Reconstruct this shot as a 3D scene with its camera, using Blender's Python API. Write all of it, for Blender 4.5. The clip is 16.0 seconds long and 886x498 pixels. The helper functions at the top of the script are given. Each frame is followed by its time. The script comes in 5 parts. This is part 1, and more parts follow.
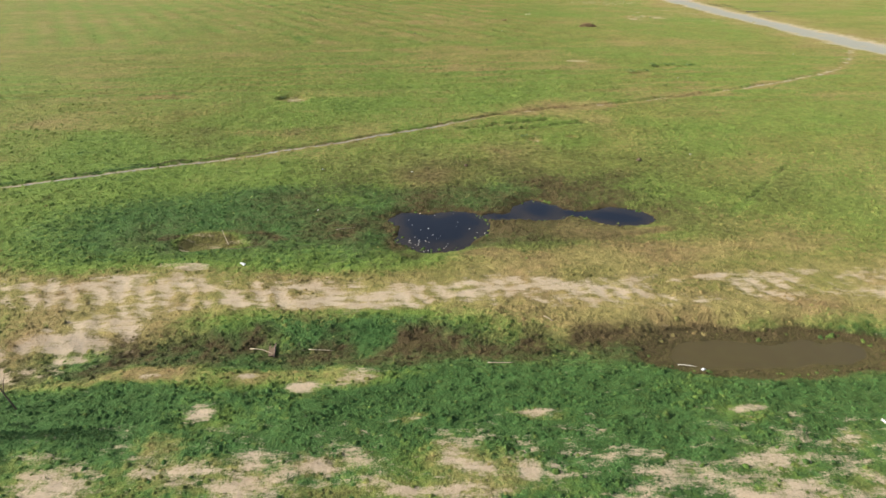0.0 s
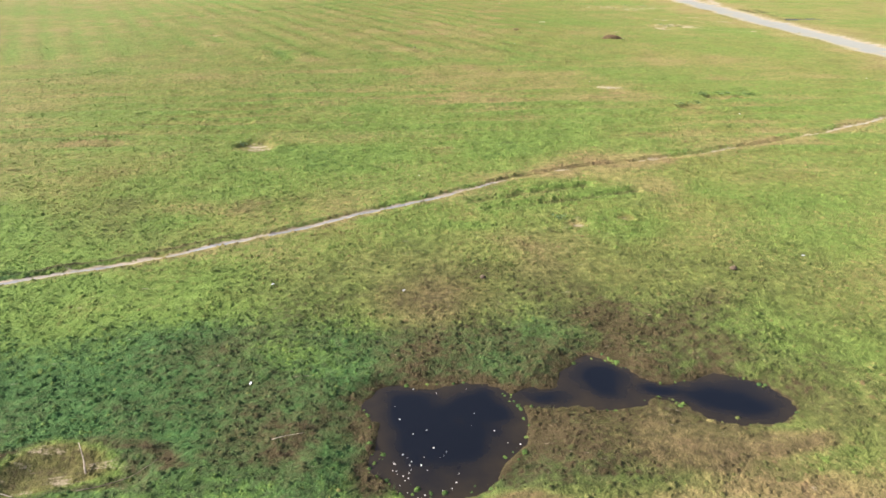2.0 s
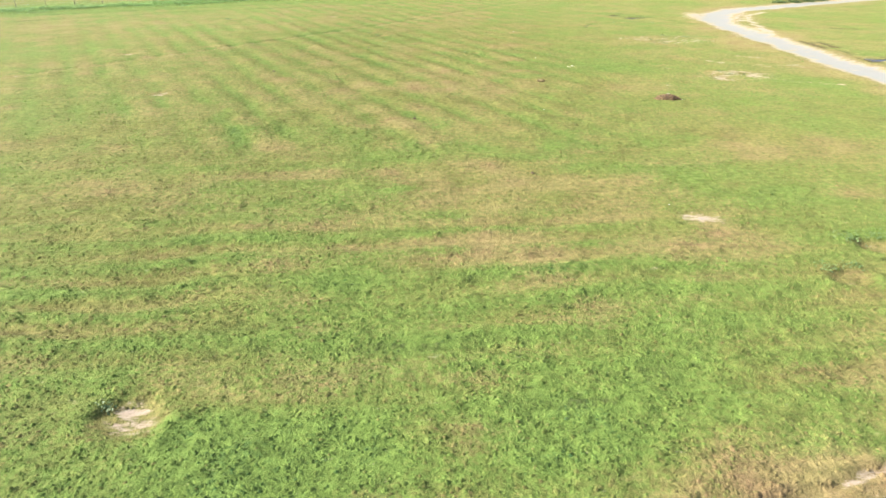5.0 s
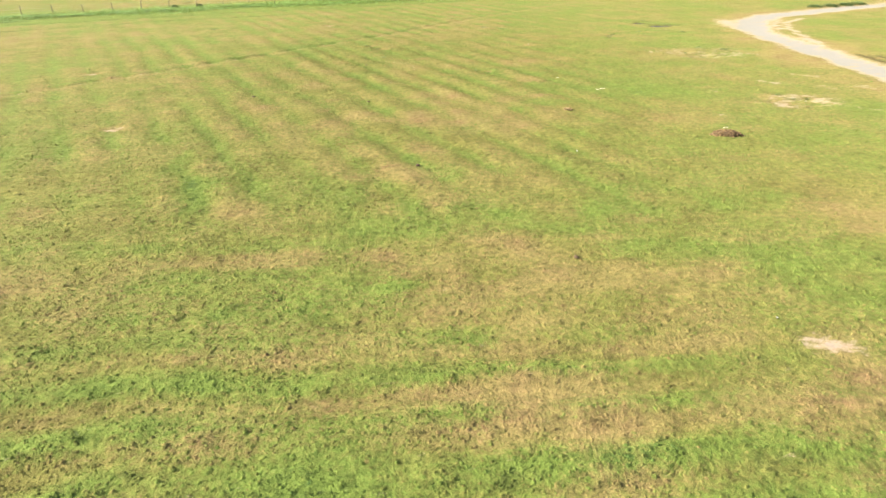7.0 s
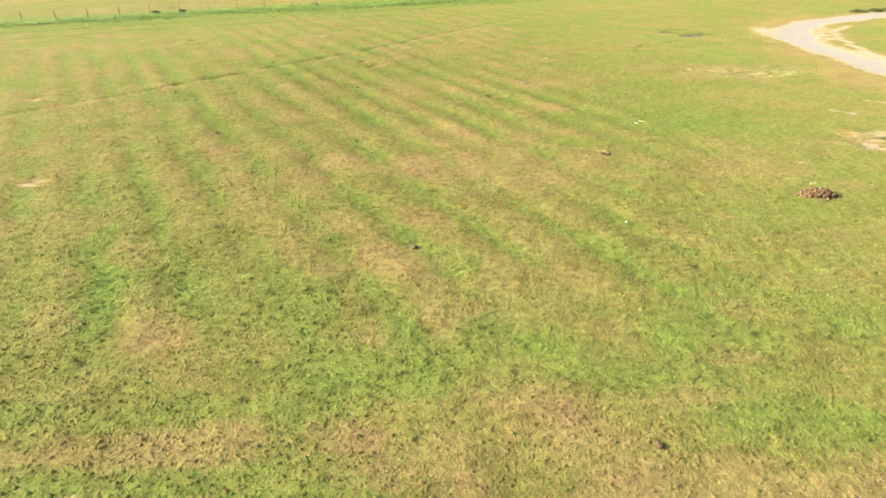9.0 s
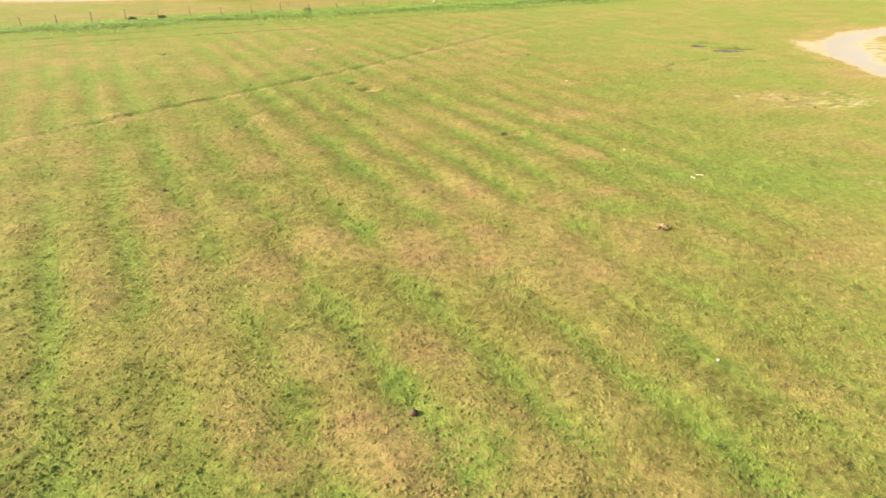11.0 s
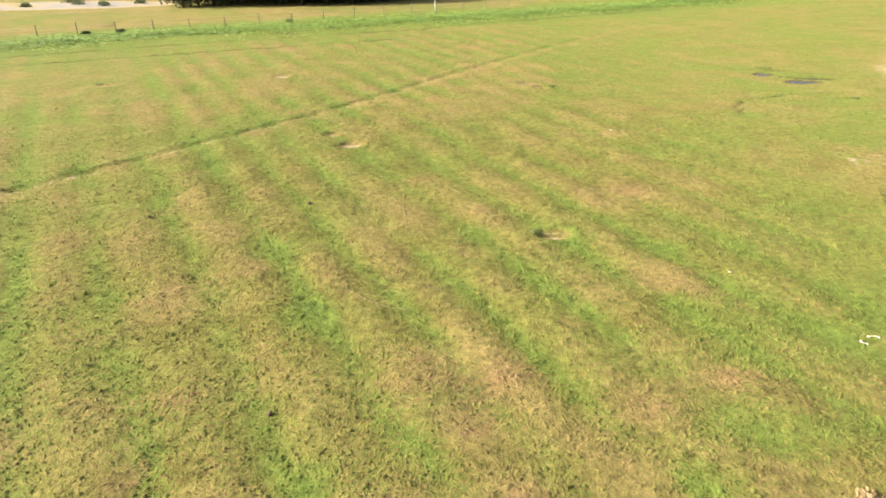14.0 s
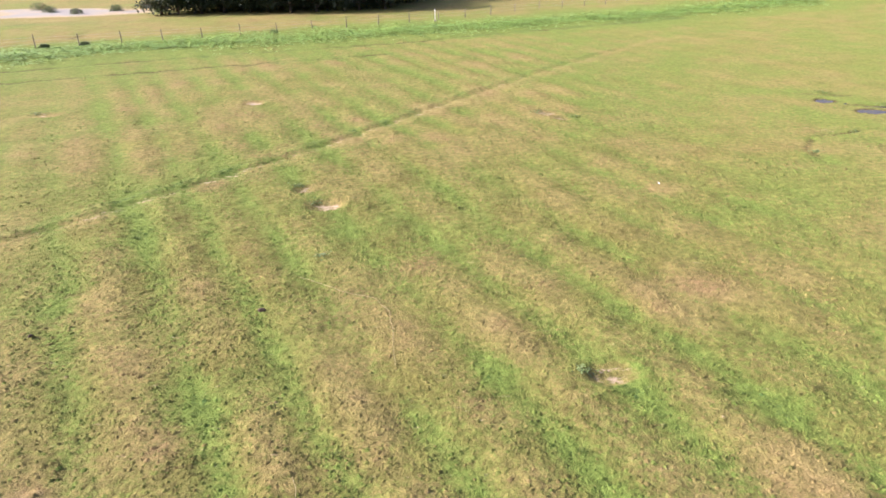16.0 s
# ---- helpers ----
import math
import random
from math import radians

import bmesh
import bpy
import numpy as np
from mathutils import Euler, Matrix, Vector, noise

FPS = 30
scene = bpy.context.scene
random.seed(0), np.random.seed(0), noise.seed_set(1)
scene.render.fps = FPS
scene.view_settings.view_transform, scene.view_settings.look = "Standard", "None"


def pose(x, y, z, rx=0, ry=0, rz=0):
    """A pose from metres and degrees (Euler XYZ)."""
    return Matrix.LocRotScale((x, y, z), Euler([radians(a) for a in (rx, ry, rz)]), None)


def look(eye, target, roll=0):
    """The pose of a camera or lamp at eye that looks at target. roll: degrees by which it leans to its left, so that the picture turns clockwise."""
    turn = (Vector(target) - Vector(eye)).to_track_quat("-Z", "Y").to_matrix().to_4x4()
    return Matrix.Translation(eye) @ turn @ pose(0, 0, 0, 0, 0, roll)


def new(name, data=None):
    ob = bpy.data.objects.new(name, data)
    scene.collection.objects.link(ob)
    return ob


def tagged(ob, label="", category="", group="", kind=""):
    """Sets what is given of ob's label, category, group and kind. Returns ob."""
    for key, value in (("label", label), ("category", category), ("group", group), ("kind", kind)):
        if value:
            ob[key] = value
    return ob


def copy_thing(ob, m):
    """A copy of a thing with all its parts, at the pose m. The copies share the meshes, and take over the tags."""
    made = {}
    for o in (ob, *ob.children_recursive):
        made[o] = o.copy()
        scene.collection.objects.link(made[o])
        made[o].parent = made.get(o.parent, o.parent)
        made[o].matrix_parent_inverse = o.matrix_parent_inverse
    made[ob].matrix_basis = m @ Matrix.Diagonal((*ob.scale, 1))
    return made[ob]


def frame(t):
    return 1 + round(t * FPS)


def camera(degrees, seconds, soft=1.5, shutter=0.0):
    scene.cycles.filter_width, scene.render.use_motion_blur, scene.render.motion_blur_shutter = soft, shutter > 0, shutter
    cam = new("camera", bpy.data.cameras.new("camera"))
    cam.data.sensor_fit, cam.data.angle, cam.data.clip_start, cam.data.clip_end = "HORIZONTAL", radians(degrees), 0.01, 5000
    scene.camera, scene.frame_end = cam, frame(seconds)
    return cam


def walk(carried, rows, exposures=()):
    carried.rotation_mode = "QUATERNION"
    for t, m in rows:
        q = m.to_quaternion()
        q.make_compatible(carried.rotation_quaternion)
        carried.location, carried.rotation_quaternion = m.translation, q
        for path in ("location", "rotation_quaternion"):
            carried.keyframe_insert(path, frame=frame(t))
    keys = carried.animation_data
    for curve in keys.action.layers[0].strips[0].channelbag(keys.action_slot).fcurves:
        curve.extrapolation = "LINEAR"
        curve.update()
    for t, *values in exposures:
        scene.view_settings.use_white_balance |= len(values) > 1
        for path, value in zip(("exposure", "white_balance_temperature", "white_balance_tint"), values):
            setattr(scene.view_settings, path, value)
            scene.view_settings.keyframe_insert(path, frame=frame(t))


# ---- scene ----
cam = camera(70.0, 16.0, soft=1.6)
PATH = [
    (0, (0.535, -8.25, 8.666), (0.573, -6.453, 7.79), -0.3),
    (0.5, (0.566, -6.072, 8.722), (0.602, -4.276, 7.843), -0.3),
    (1, (0.559, -3.725, 8.814), (0.594, -1.93, 7.932), -0.2),
    (1.5, (0.594, -1.181, 8.918), (0.628, 0.611, 8.031), -0.2),
    (2, (0.633, 1.39, 8.98), (0.665, 3.183, 8.094), -0.2),
    (2.5, (0.569, 3.962, 9.356), (0.603, 5.755, 8.469), -0.3),
    (3, (0.503, 6.73, 10.103), (0.535, 8.522, 9.214), -0.3),
    (3.5, (0.453, 9.592, 10.934), (0.485, 11.38, 10.039), -0.3),
    (4, (0.424, 12.368, 11.474), (0.456, 14.156, 10.578), -0.4),
    (4.5, (0.463, 15.123, 11.502), (0.493, 16.91, 10.605), -0.4),
    (7, (0.287, 27.326, 11.584), (0.3, 29.113, 10.686), -0.8),
    (7.5, (0.34, 29.783, 11.602), (0.35, 31.568, 10.7), -0.8),
    (8, (0.325, 32.417, 11.568), (0.333, 34.202, 10.667), -0.8),
    (8.5, (0.394, 35.019, 11.633), (0.396, 36.803, 10.73), -0.9),
    (9, (0.356, 37.518, 11.655), (0.357, 39.303, 10.752), -1.0),
    (9.5, (0.284, 39.92, 11.649), (0.285, 41.705, 10.748), -1.0),
    (10, (0.2, 42.34, 11.74), (0.202, 44.125, 10.836), -0.9),
    (12.5, (0.035, 54.738, 12.051), (0.035, 56.518, 11.139), -0.9),
    (13, (0.031, 57.189, 12.045), (0.03, 58.969, 11.133), -0.9),
    (13.5, (0.018, 59.65, 12.025), (0.017, 61.429, 11.112), -0.9),
    (14, (-0.017, 62.053, 11.997), (-0.018, 63.833, 11.086), -0.9),
    (14.5, (-0.044, 64.503, 11.982), (-0.046, 66.283, 11.07), -0.9),
    (15, (-0.077, 66.931, 11.953), (-0.079, 68.712, 11.043), -0.9),
    (15.5, (-0.114, 69.369, 11.908), (-0.114, 71.151, 10.999), -1.0),
    (16, (-0.106, 71.803, 11.818), (-0.107, 73.586, 10.911), -1.0),
]
walk(cam, [(t, look(e, a, r)) for t, e, a, r in PATH],
     exposures=[(0, 0.57, 6050, 11), (1.0, 0.85, 5900, 17), (1.5, 0.99, 5800, 22), (2.0, 1.07, 5800, 18), (3.0, 1.26, 5450, 10), (4.0, 1.31, 5400, 9),
                (4.7, 1.33, 5600, 16), (7.0, 1.31, 6500, 18), (9.0, 1.28, 6800, 20), (12.5, 1.21, 7400, 18), (14.0, 1.19, 6850, 21), (16.0, 1.19, 5900, 35)])

# ---- world, sun, exposure ----
SUN_ELEVATION = 27.0
world = bpy.data.worlds.new("world")
scene.world = world
world.use_nodes = True
wn = world.node_tree.nodes
sky = wn.new("ShaderNodeTexSky")
sky.sky_type = "NISHITA"
sky.sun_disc = False
sky.air_density, sky.dust_density, sky.ozone_density = 0.8, 7.0, 0.6
sky.sun_elevation, sky.sun_rotation = radians(SUN_ELEVATION), radians(270)
wn["Background"].inputs["Strength"].default_value = 0.14
world.node_tree.links.new(sky.outputs["Color"], wn["Background"].inputs["Color"])

sun_data = bpy.data.lights.new("sun", "SUN")
sun_data.energy, sun_data.angle, sun_data.color = 4.6, radians(0.6), (1.0, 0.93, 0.80)
sun = new("sun", sun_data)
sun.matrix_world = look((-60, -2, 60 * math.tan(radians(SUN_ELEVATION))), (0, 0, 0))

# ---- plan of the pasture ----
def vnoise(x, y, seed=0):
    """Smooth value noise in 0..1 on arrays."""
    xi, yi = np.floor(x), np.floor(y)
    fx, fy = x - xi, y - yi
    fx, fy = fx * fx * (3 - 2 * fx), fy * fy * (3 - 2 * fy)
    xi, yi = xi.astype(np.int64), yi.astype(np.int64)

    def cell(a, b):
        h = (a * 374761393 + b * 668265263 + seed * 2246822519) & 0xFFFFFFFF
        h = ((h ^ (h >> 13)) * 1274126177) & 0xFFFFFFFF
        return ((h ^ (h >> 16)) & 0xFFFF) / 65535.0

    low = cell(xi, yi) * (1 - fx) + cell(xi + 1, yi) * fx
    high = cell(xi, yi + 1) * (1 - fx) + cell(xi + 1, yi + 1) * fx
    return low * (1 - fy) + high * fy


def fbm(x, y, size, octaves=4, seed=0):
    """Layered noise, about -1..1, with the largest blots of that size in metres."""
    total, weight, amount = 0.0, 0.0, 1.0
    for k in range(octaves):
        f = 2.0 ** k / size
        c, d = math.cos(0.6 + 1.1 * k), math.sin(0.6 + 1.1 * k)
        total = total + amount * vnoise((x * c - y * d) * f + 17.3 * k, (x * d + y * c) * f - 9.1 * k, seed + k)
        weight += amount
        amount *= 0.55
    return (total / weight - 0.5) * 2.6


def step(a, b, v):
    u = np.clip((v - a) / (b - a), 0, 1)
    return u * u * (3 - 2 * u)


def line_distance(x, y, pts):
    """Distance to a polyline, and its signed side (positive to the left of its run)."""
    best, side = np.full(x.shape, 1e9), np.zeros(x.shape)
    for (ax, ay), (bx, by) in zip(pts[:-1], pts[1:]):
        dx, dy = bx - ax, by - ay
        u = np.clip(((x - ax) * dx + (y - ay) * dy) / (dx * dx + dy * dy), 0, 1)
        ex, ey = x - ax - u * dx, y - ay - u * dy
        d = np.hypot(ex, ey)
        near = d < best
        best = np.where(near, d, best)
        side = np.where(near, np.sign(dx * ey - dy * ex), side)
    return best, side


def blot(x, y, cx, cy, rx, ry, soft=0.45):
    """1 inside an ellipse, fading out round its rim."""
    q = np.sqrt(((x - cx) / rx) ** 2 + ((y - cy) / ry) ** 2)
    return 1 - step(1 - soft, 1 + soft, q)


def blots(x, y, rows, soft=0.45):
    out = np.zeros(x.shape)
    for cx, cy, rx, ry in rows:
        at = np.flatnonzero((np.abs(x - cx) < 1.7 * rx) & (np.abs(y - cy) < 1.7 * ry))
        if at.size:
            out[at] = np.maximum(out[at], blot(x[at], y[at], cx, cy, rx, ry, soft))
    return out


def billow(x, y, size, seed):
    """Rounded mounds with sharp creases between them, 0..1."""
    wx, wy = x / size + 0.8 * vnoise(x * 1.9 / size, y * 1.9 / size, seed + 7), y / size + 0.8 * vnoise(x * 1.9 / size + 31, y * 1.9 / size, seed + 8)
    return np.abs(2 * vnoise(wx * 0.8 + wy * 0.6, wy * 0.8 - wx * 0.6, seed) - 1)


FOOTPATH = [(-38, 5.6), (-30, 9), (-16.6, 15.7), (-11.6, 17.8), (-7.4, 19.6), (-3.4, 21.8), (1.9, 24.9), (4.4, 26.4), (7.2, 27.5), (10.4, 28.4), (14.7, 29.9),
            (18.1, 31.4), (24.0, 34.4), (29.8, 38.1), (33.7, 42.5), (37.0, 47.5)]
CROSS_PATH = [(-38, 77), (-23.4, 91.4), (-17.6, 98.0), (-11.8, 104.2), (-7.7, 108.8), (-3.6, 114.0), (2.7, 122.4), (9.8, 131.0), (24, 147)]
ROAD = [(52, -140), (47, -40), (44, 8), (42, 30), (40.0, 52), (39.8, 64), (39.4, 78), (39.9, 93), (40.1, 105), (40.9, 112), (43.6, 118.5), (48.8, 124), (57, 128.3), (70, 134.5), (95, 147), (140, 166)]
ROAD_LANE = [(52, 120.6), (47.4, 116.3), (45.2, 111), (43.7, 105), (42.4, 98)]
ROAD_LOOP = [(47.6, 118.4), (45.3, 115.0), (43.7, 110.3)]
DITCH = [(-110, -9), (-30, 1.0), (-12, 3.0), (-8.5, 3.9), (-6.0, 4.5), (-3.0, 4.4), (0.0, 4.45), (2.5, 4.5), (5.2, 4.45), (8.0, 4.1), (11.0, 3.9), (18, 3.6), (34, 2.0), (110, -6)]
TRACK = [(-110, -4), (-34, 5.5), (-20, 6.9), (-11.5, 7.1), (-7.9, 7.3), (-4.0, 7.0), (0.2, 6.8), (3.4, 7.1), (7.0, 6.8), (11.0, 7.0), (14.5, 7.1), (22, 7.6), (43, 9.2)]
TRACK_FORK = [(-6.6, 6.8), (-7.6, 5.6), (-9.0, 4.4), (-13, 2.6)]
SAND = [(-6.4, 0.3, 1.1, 0.42), (-4.3, 0.5, 0.95, 0.32), (-4.4, 2.2, 0.4, 0.30), (-4.6, 1.4, 0.33, 0.24), (-3.2, 0.0, 0.6, 0.2), (-5.5, 3.3, 0.5, 0.2),
        (-3.6, 3.3, 0.24, 0.12), (-1.2, 3.3, 0.55, 0.36), (-2.4, 2.9, 0.4, 0.18), (0.2, 1.8, 0.24, 0.09), (2.8, 1.9, 0.36, 0.11), (7.0, 1.9, 0.38, 0.11),
        (1.1, 0.5, 0.6, 0.28), (2.3, 0.3, 0.3, 0.36), (-1.6, 0.6, 0.3, 0.14), (7.0, 0.7, 0.38, 0.17), (6.9, -0.1, 0.32, 0.24), (7.5, -0.2, 0.27, 0.2),
        (5.0, 0.4, 0.24, 0.11), (8.6, 1.0, 0.26, 0.15), (8.5, 0.1, 0.2, 0.2), (0.4, -0.15, 1.9, 0.14), (-7.8, 5.5, 0.9, 0.5), (12.3, 43.3, 0.9, 0.45), (-6.7, 8.6, 0.9, 0.28)]
LUSH_NEAR = [(-1.0, 8.9, 3.0, 0.6), (0.5, 3.1, 3.7, 0.6), (-1.5, 5.5, 3.2, 0.55), (8.8, 2.4, 2.4, 0.5), (14.4, 22.6, 1.7, 2.6), (-0.2, 8.8, 1.2, 0.7), (-4.3, 8.8, 0.9, 0.4),
             (-5.6, 14.9, 2.6, 1.5), (-12.1, 12.4, 2.6, 2.0), (-15.7, 21.3, 3.2, 2.8), (4.2, 1.2, 2.2, 0.8), (-8.6, 39.4, 2.0, 1.8), (-3.0, 38.8, 1.9, 1.2),
             (-7.2, 47.2, 4.8, 2.0), (-3.6, 29.1, 3.0, 1.6), (-8.4, 25.8, 3.4, 1.8), (-8.8, 22.3, 1.4, 1.1), (12.1, 24.6, 1.1, 1.4), (18.4, 39.5, 3.6, 3.3), (-7.5, 16.4, 6.5, 2.4), (-14, 17.0, 5.0, 2.4)]
LUSH_FAR = [(3.3, 30.6, 1.5, 1.8), (7.0, 21.3, 1.6, 1.2), (-1.3, 21.9, 0.7, 0.3), (1.6, 21.5, 1.1, 0.4), (-8.5, 45.8, 2.5, 1.8), (-8.6, 39.4, 1.7, 1.2),
            (-8.4, 42.1, 2.5, 1.0), (9.2, 40.0, 0.9, 0.6), (3.3, 52.0, 6.1, 0.7), (-10.8, 50.9, 7.1, 0.6), (14.2, 54.7, 5.2, 0.9), (-3.8, 55.0, 0.7, 2.7),
            (2.0, 53.9, 0.7, 1.9), (5.5, 39.2, 2.1, 0.6), (8.0, 54.7, 1.5, 1.3), (12.0, 56.4, 2.3, 1.6), (10.7, 49.9, 1.1, 0.8), (-2.4, 52.3, 2.5, 0.6)]
DRY_NEAR = [(5.5, 9.1, 2.6, 0.8), (11.1, 9.7, 2.7, 0.6), (6.7, 27.5, 3.2, 1.6), (14.1, 17.5, 1.4, 1.1), (-0.2, 15.2, 1.2, 1.5), (6.9, 9.3, 2.4, 1.1),
            (2.9, 9.3, 0.7, 0.7), (3.2, 44.9, 4.5, 4.0), (9.3, 27.9, 2.3, 1.1), (2.8, 26.4, 1.8, 0.9), (4.1, 24.0, 2.4, 1.0), (9.5, 24.7, 0.8, 1.7),
            (-2.2, 32.7, 4.5, 1.0), (-8.2, 23.3, 2.3, 0.7), (9.2, 20.3, 1.3, 1.0), (4.2, 20.7, 2.0, 0.9)]
DRY_FAR = [(-3.4, 44.9, 1.7, 1.5), (3.2, 45.4, 4.7, 2.1), (5.4, 44.4, 1.1, 0.8), (2.3, 42.9, 3.4, 1.4), (-1.0, 41.6, 2.4, 1.0), (5.4, 48.0, 3.1, 1.5),
           (1.5, 49.9, 4.5, 1.1), (5.0, 41.4, 3.2, 1.0), (-6.3, 49.5, 2.9, 0.8), (19.4, 54.7, 1.8, 3.4), (3.7, 51.0, 3.1, 1.3),
           (6.0, 54.4, 1.1, 0.9), (0.5, 77.7, 0.9, 1.4), (2.7, 74.7, 0.6, 1.2), (-5.6, 77.2, 0.7, 0.8), (8.2, 76.9, 0.7, 0.6), (5.5, 75.3, 0.9, 0.7)]
LUSH_MID = [(-8.5, 48.1, 2.2, 1.1), (-1.2, 47.4, 0.8, 0.5), (-9.1, 45.3, 2.1, 1.5), (1.6, 43.6, 0.8, 0.5), (9.5, 50.1, 1.9, 1.0), (-2.6, 52.7, 3.1, 0.8),
            (2.3, 53.7, 1.7, 0.7), (-11.9, 58.5, 0.8, 3.7), (-11.3, 56.4, 0.5, 2.2), (1.0, 59.5, 0.6, 1.6), (-1.1, 62.0, 0.6, 0.8), (1.5, 54.4, 1.0, 0.8),
            (-1.1, 54.5, 0.7, 0.8), (-4.2, 54.8, 0.3, 1.0), (-14.4, 61.9, 0.6, 2.3), (9.5, 56.7, 1.4, 1.0), (-4.3, 61.4, 0.6, 0.9), (15.8, 77.4, 3.8, 2.0)]
LUSH_END = [(-3.3, 72.9, 0.5, 1.8), (-0.9, 74.8, 1.4, 1.8), (9.2, 74.4, 1.3, 1.0), (5.9, 72.8, 0.7, 0.9), (-7.0, 86.4, 1.4, 1.6), (-13.1, 95.9, 1.1, 2.5),
            (-13.8, 92.1, 0.8, 2.3), (1.5, 87.2, 0.8, 1.2), (-4.6, 80.6, 0.9, 1.2), (5.5, 86.6, 1.2, 0.8), (8.8, 85.0, 1.1, 0.9), (16.7, 90.4, 2.8, 1.6), (-4.0, 97.7, 1.8, 1.6)]
DRY_MID = [(1.5, 49.1, 2.7, 1.9), (5.2, 44.5, 1.8, 1.2), (3.6, 45.8, 2.3, 0.9), (-5.0, 46.5, 1.9, 1.2), (7.7, 51.6, 1.8, 0.8), (-1.6, 44.5, 1.1, 1.0), (10.7, 44.8, 1.1, 1.2),
           (-2.1, 59.4, 2.0, 1.9), (-11.8, 60.9, 1.2, 1.4), (-3.4, 56.5, 0.8, 1.0), (4.9, 57.9, 1.2, 1.0), (6.0, 54.5, 0.9, 0.8), (-9.0, 54.9, 1.3, 1.0),
           (-2.7, 54.9, 1.0, 0.8), (0.7, 70.5, 3.0, 2.1), (4.5, 67.1, 1.9, 1.4), (-6.2, 71.4, 1.4, 1.5), (8.2, 43.2, 5.5, 4.5), (3.5, 41.5, 4.5, 2.6)]
DRY_END = [(-5.5, 72.0, 1.2, 1.4), (-8.3, 72.9, 0.5, 0.8), (-11.9, 74.0, 1.2, 1.3), (-3.2, 70.6, 1.0, 0.7), (-1.1, 71.1, 1.3, 1.3), (3.8, 73.6, 1.7, 1.3), (0.8, 77.4, 1.3, 1.1),
           (8.8, 72.7, 1.2, 1.2), (8.3, 83.0, 1.6, 1.6), (6.0, 68.4, 1.7, 1.2), (0.0, 78.2, 1.0, 0.7), (-2.0, 85.3, 1.2, 1.1), (8.3, 90.7, 2.1, 1.8), (-13.3, 93.3, 1.3, 2.5),
           (2.0, 88.5, 1.3, 1.8), (-10.1, 80.9, 1.0, 1.0), (-6.1, 78.5, 0.7, 0.6), (8.4, 76.9, 0.7, 0.5), (4.7, 79.8, 0.6, 0.4), (-10.1, 82.1, 0.5, 0.4), (10.8, 101.3, 0.7, 0.7)]
# the pond as a chain of lobes, the muddy puddle in the ditch and the puddles far off: centre, radii
POND = [(0.9, 11.1, 1.6, 1.5), (0.1, 12.2, 1.0, 0.75), (1.7, 12.0, 1.1, 0.85), (3.4, 12.45, 0.75, 0.36), (4.6, 12.95, 0.82, 1.05), (5.7, 12.6, 0.65, 0.3), (7.05, 12.35, 1.42, 0.88)]
PUDDLE = [(6.8, 4.15, 1.2, 0.7), (7.9, 4.2, 1.5, 0.95), (9.2, 4.15, 1.5, 0.9), (10.3, 4.0, 1.2, 0.7)]
FAR_PUDDLE = [(28.2, 118.3, 0.75, 0.6), (30.0, 115.0, 1.3, 0.5), (45.2, 80.7, 1.4, 0.45)]
# green crests of the old ridges, counted across their run
RIDGES = [19.8, 23.0, 26.3, 29.6, 33.0, 36.6, 40.2, 43.3, 46.1, 49.4, 52.8]
POND_LEVEL, PUDDLE_LEVEL, FAR_LEVEL = -0.16, -0.30, -0.07
# scooped holes with a pale floor: centre, radius, depth
HOLES = [(-7.75, 30.9, 1.0, 0.30), (-7.0, 102.2, 0.7, 0.25), (-5.75, 100.0, 0.85, 0.28), (4.75, 86.8, 0.75, 0.25), (7.3, 116.0, 0.9, 0.2), (8.2, 114.7, 0.7, 0.2),
         (-29.1, 117.8, 0.9, 0.2), (-32.2, 88.4, 1.0, 0.24), (-21.4, 69.2, 0.9, 0.2), (-14.5, 120.5, 0.8, 0.2), (18.4, 40.4, 0.8, 0.25), (19.8, 40.3, 0.6, 0.25), (15.7, 37.7, 0.8, 0.2), (5.7, 21.5, 0.40, 0.14), (7.5, 21.9, 0.30, 0.10)]


def wet(x, y, lobes, wobble=0.22):
    """Signed fill of a pool: positive inside, 0 on its shore, about -1 a lobe's radius away."""
    x2 = x + wobble * (fbm(x, y, 0.9, 3, 31) + 0.9 * fbm(x, y, 2.2, 2, 33))
    y2 = y + wobble * (fbm(x, y, 0.9, 3, 37) + 0.9 * fbm(x, y, 2.2, 2, 39))
    out = np.zeros(x.shape)
    for cx, cy, rx, ry in lobes:
        out = out + np.exp(7 * np.clip(1 - np.sqrt(((x2 - cx) / rx) ** 2 + ((y2 - cy) / ry) ** 2), -6, 1))
    return np.log(out) / 7


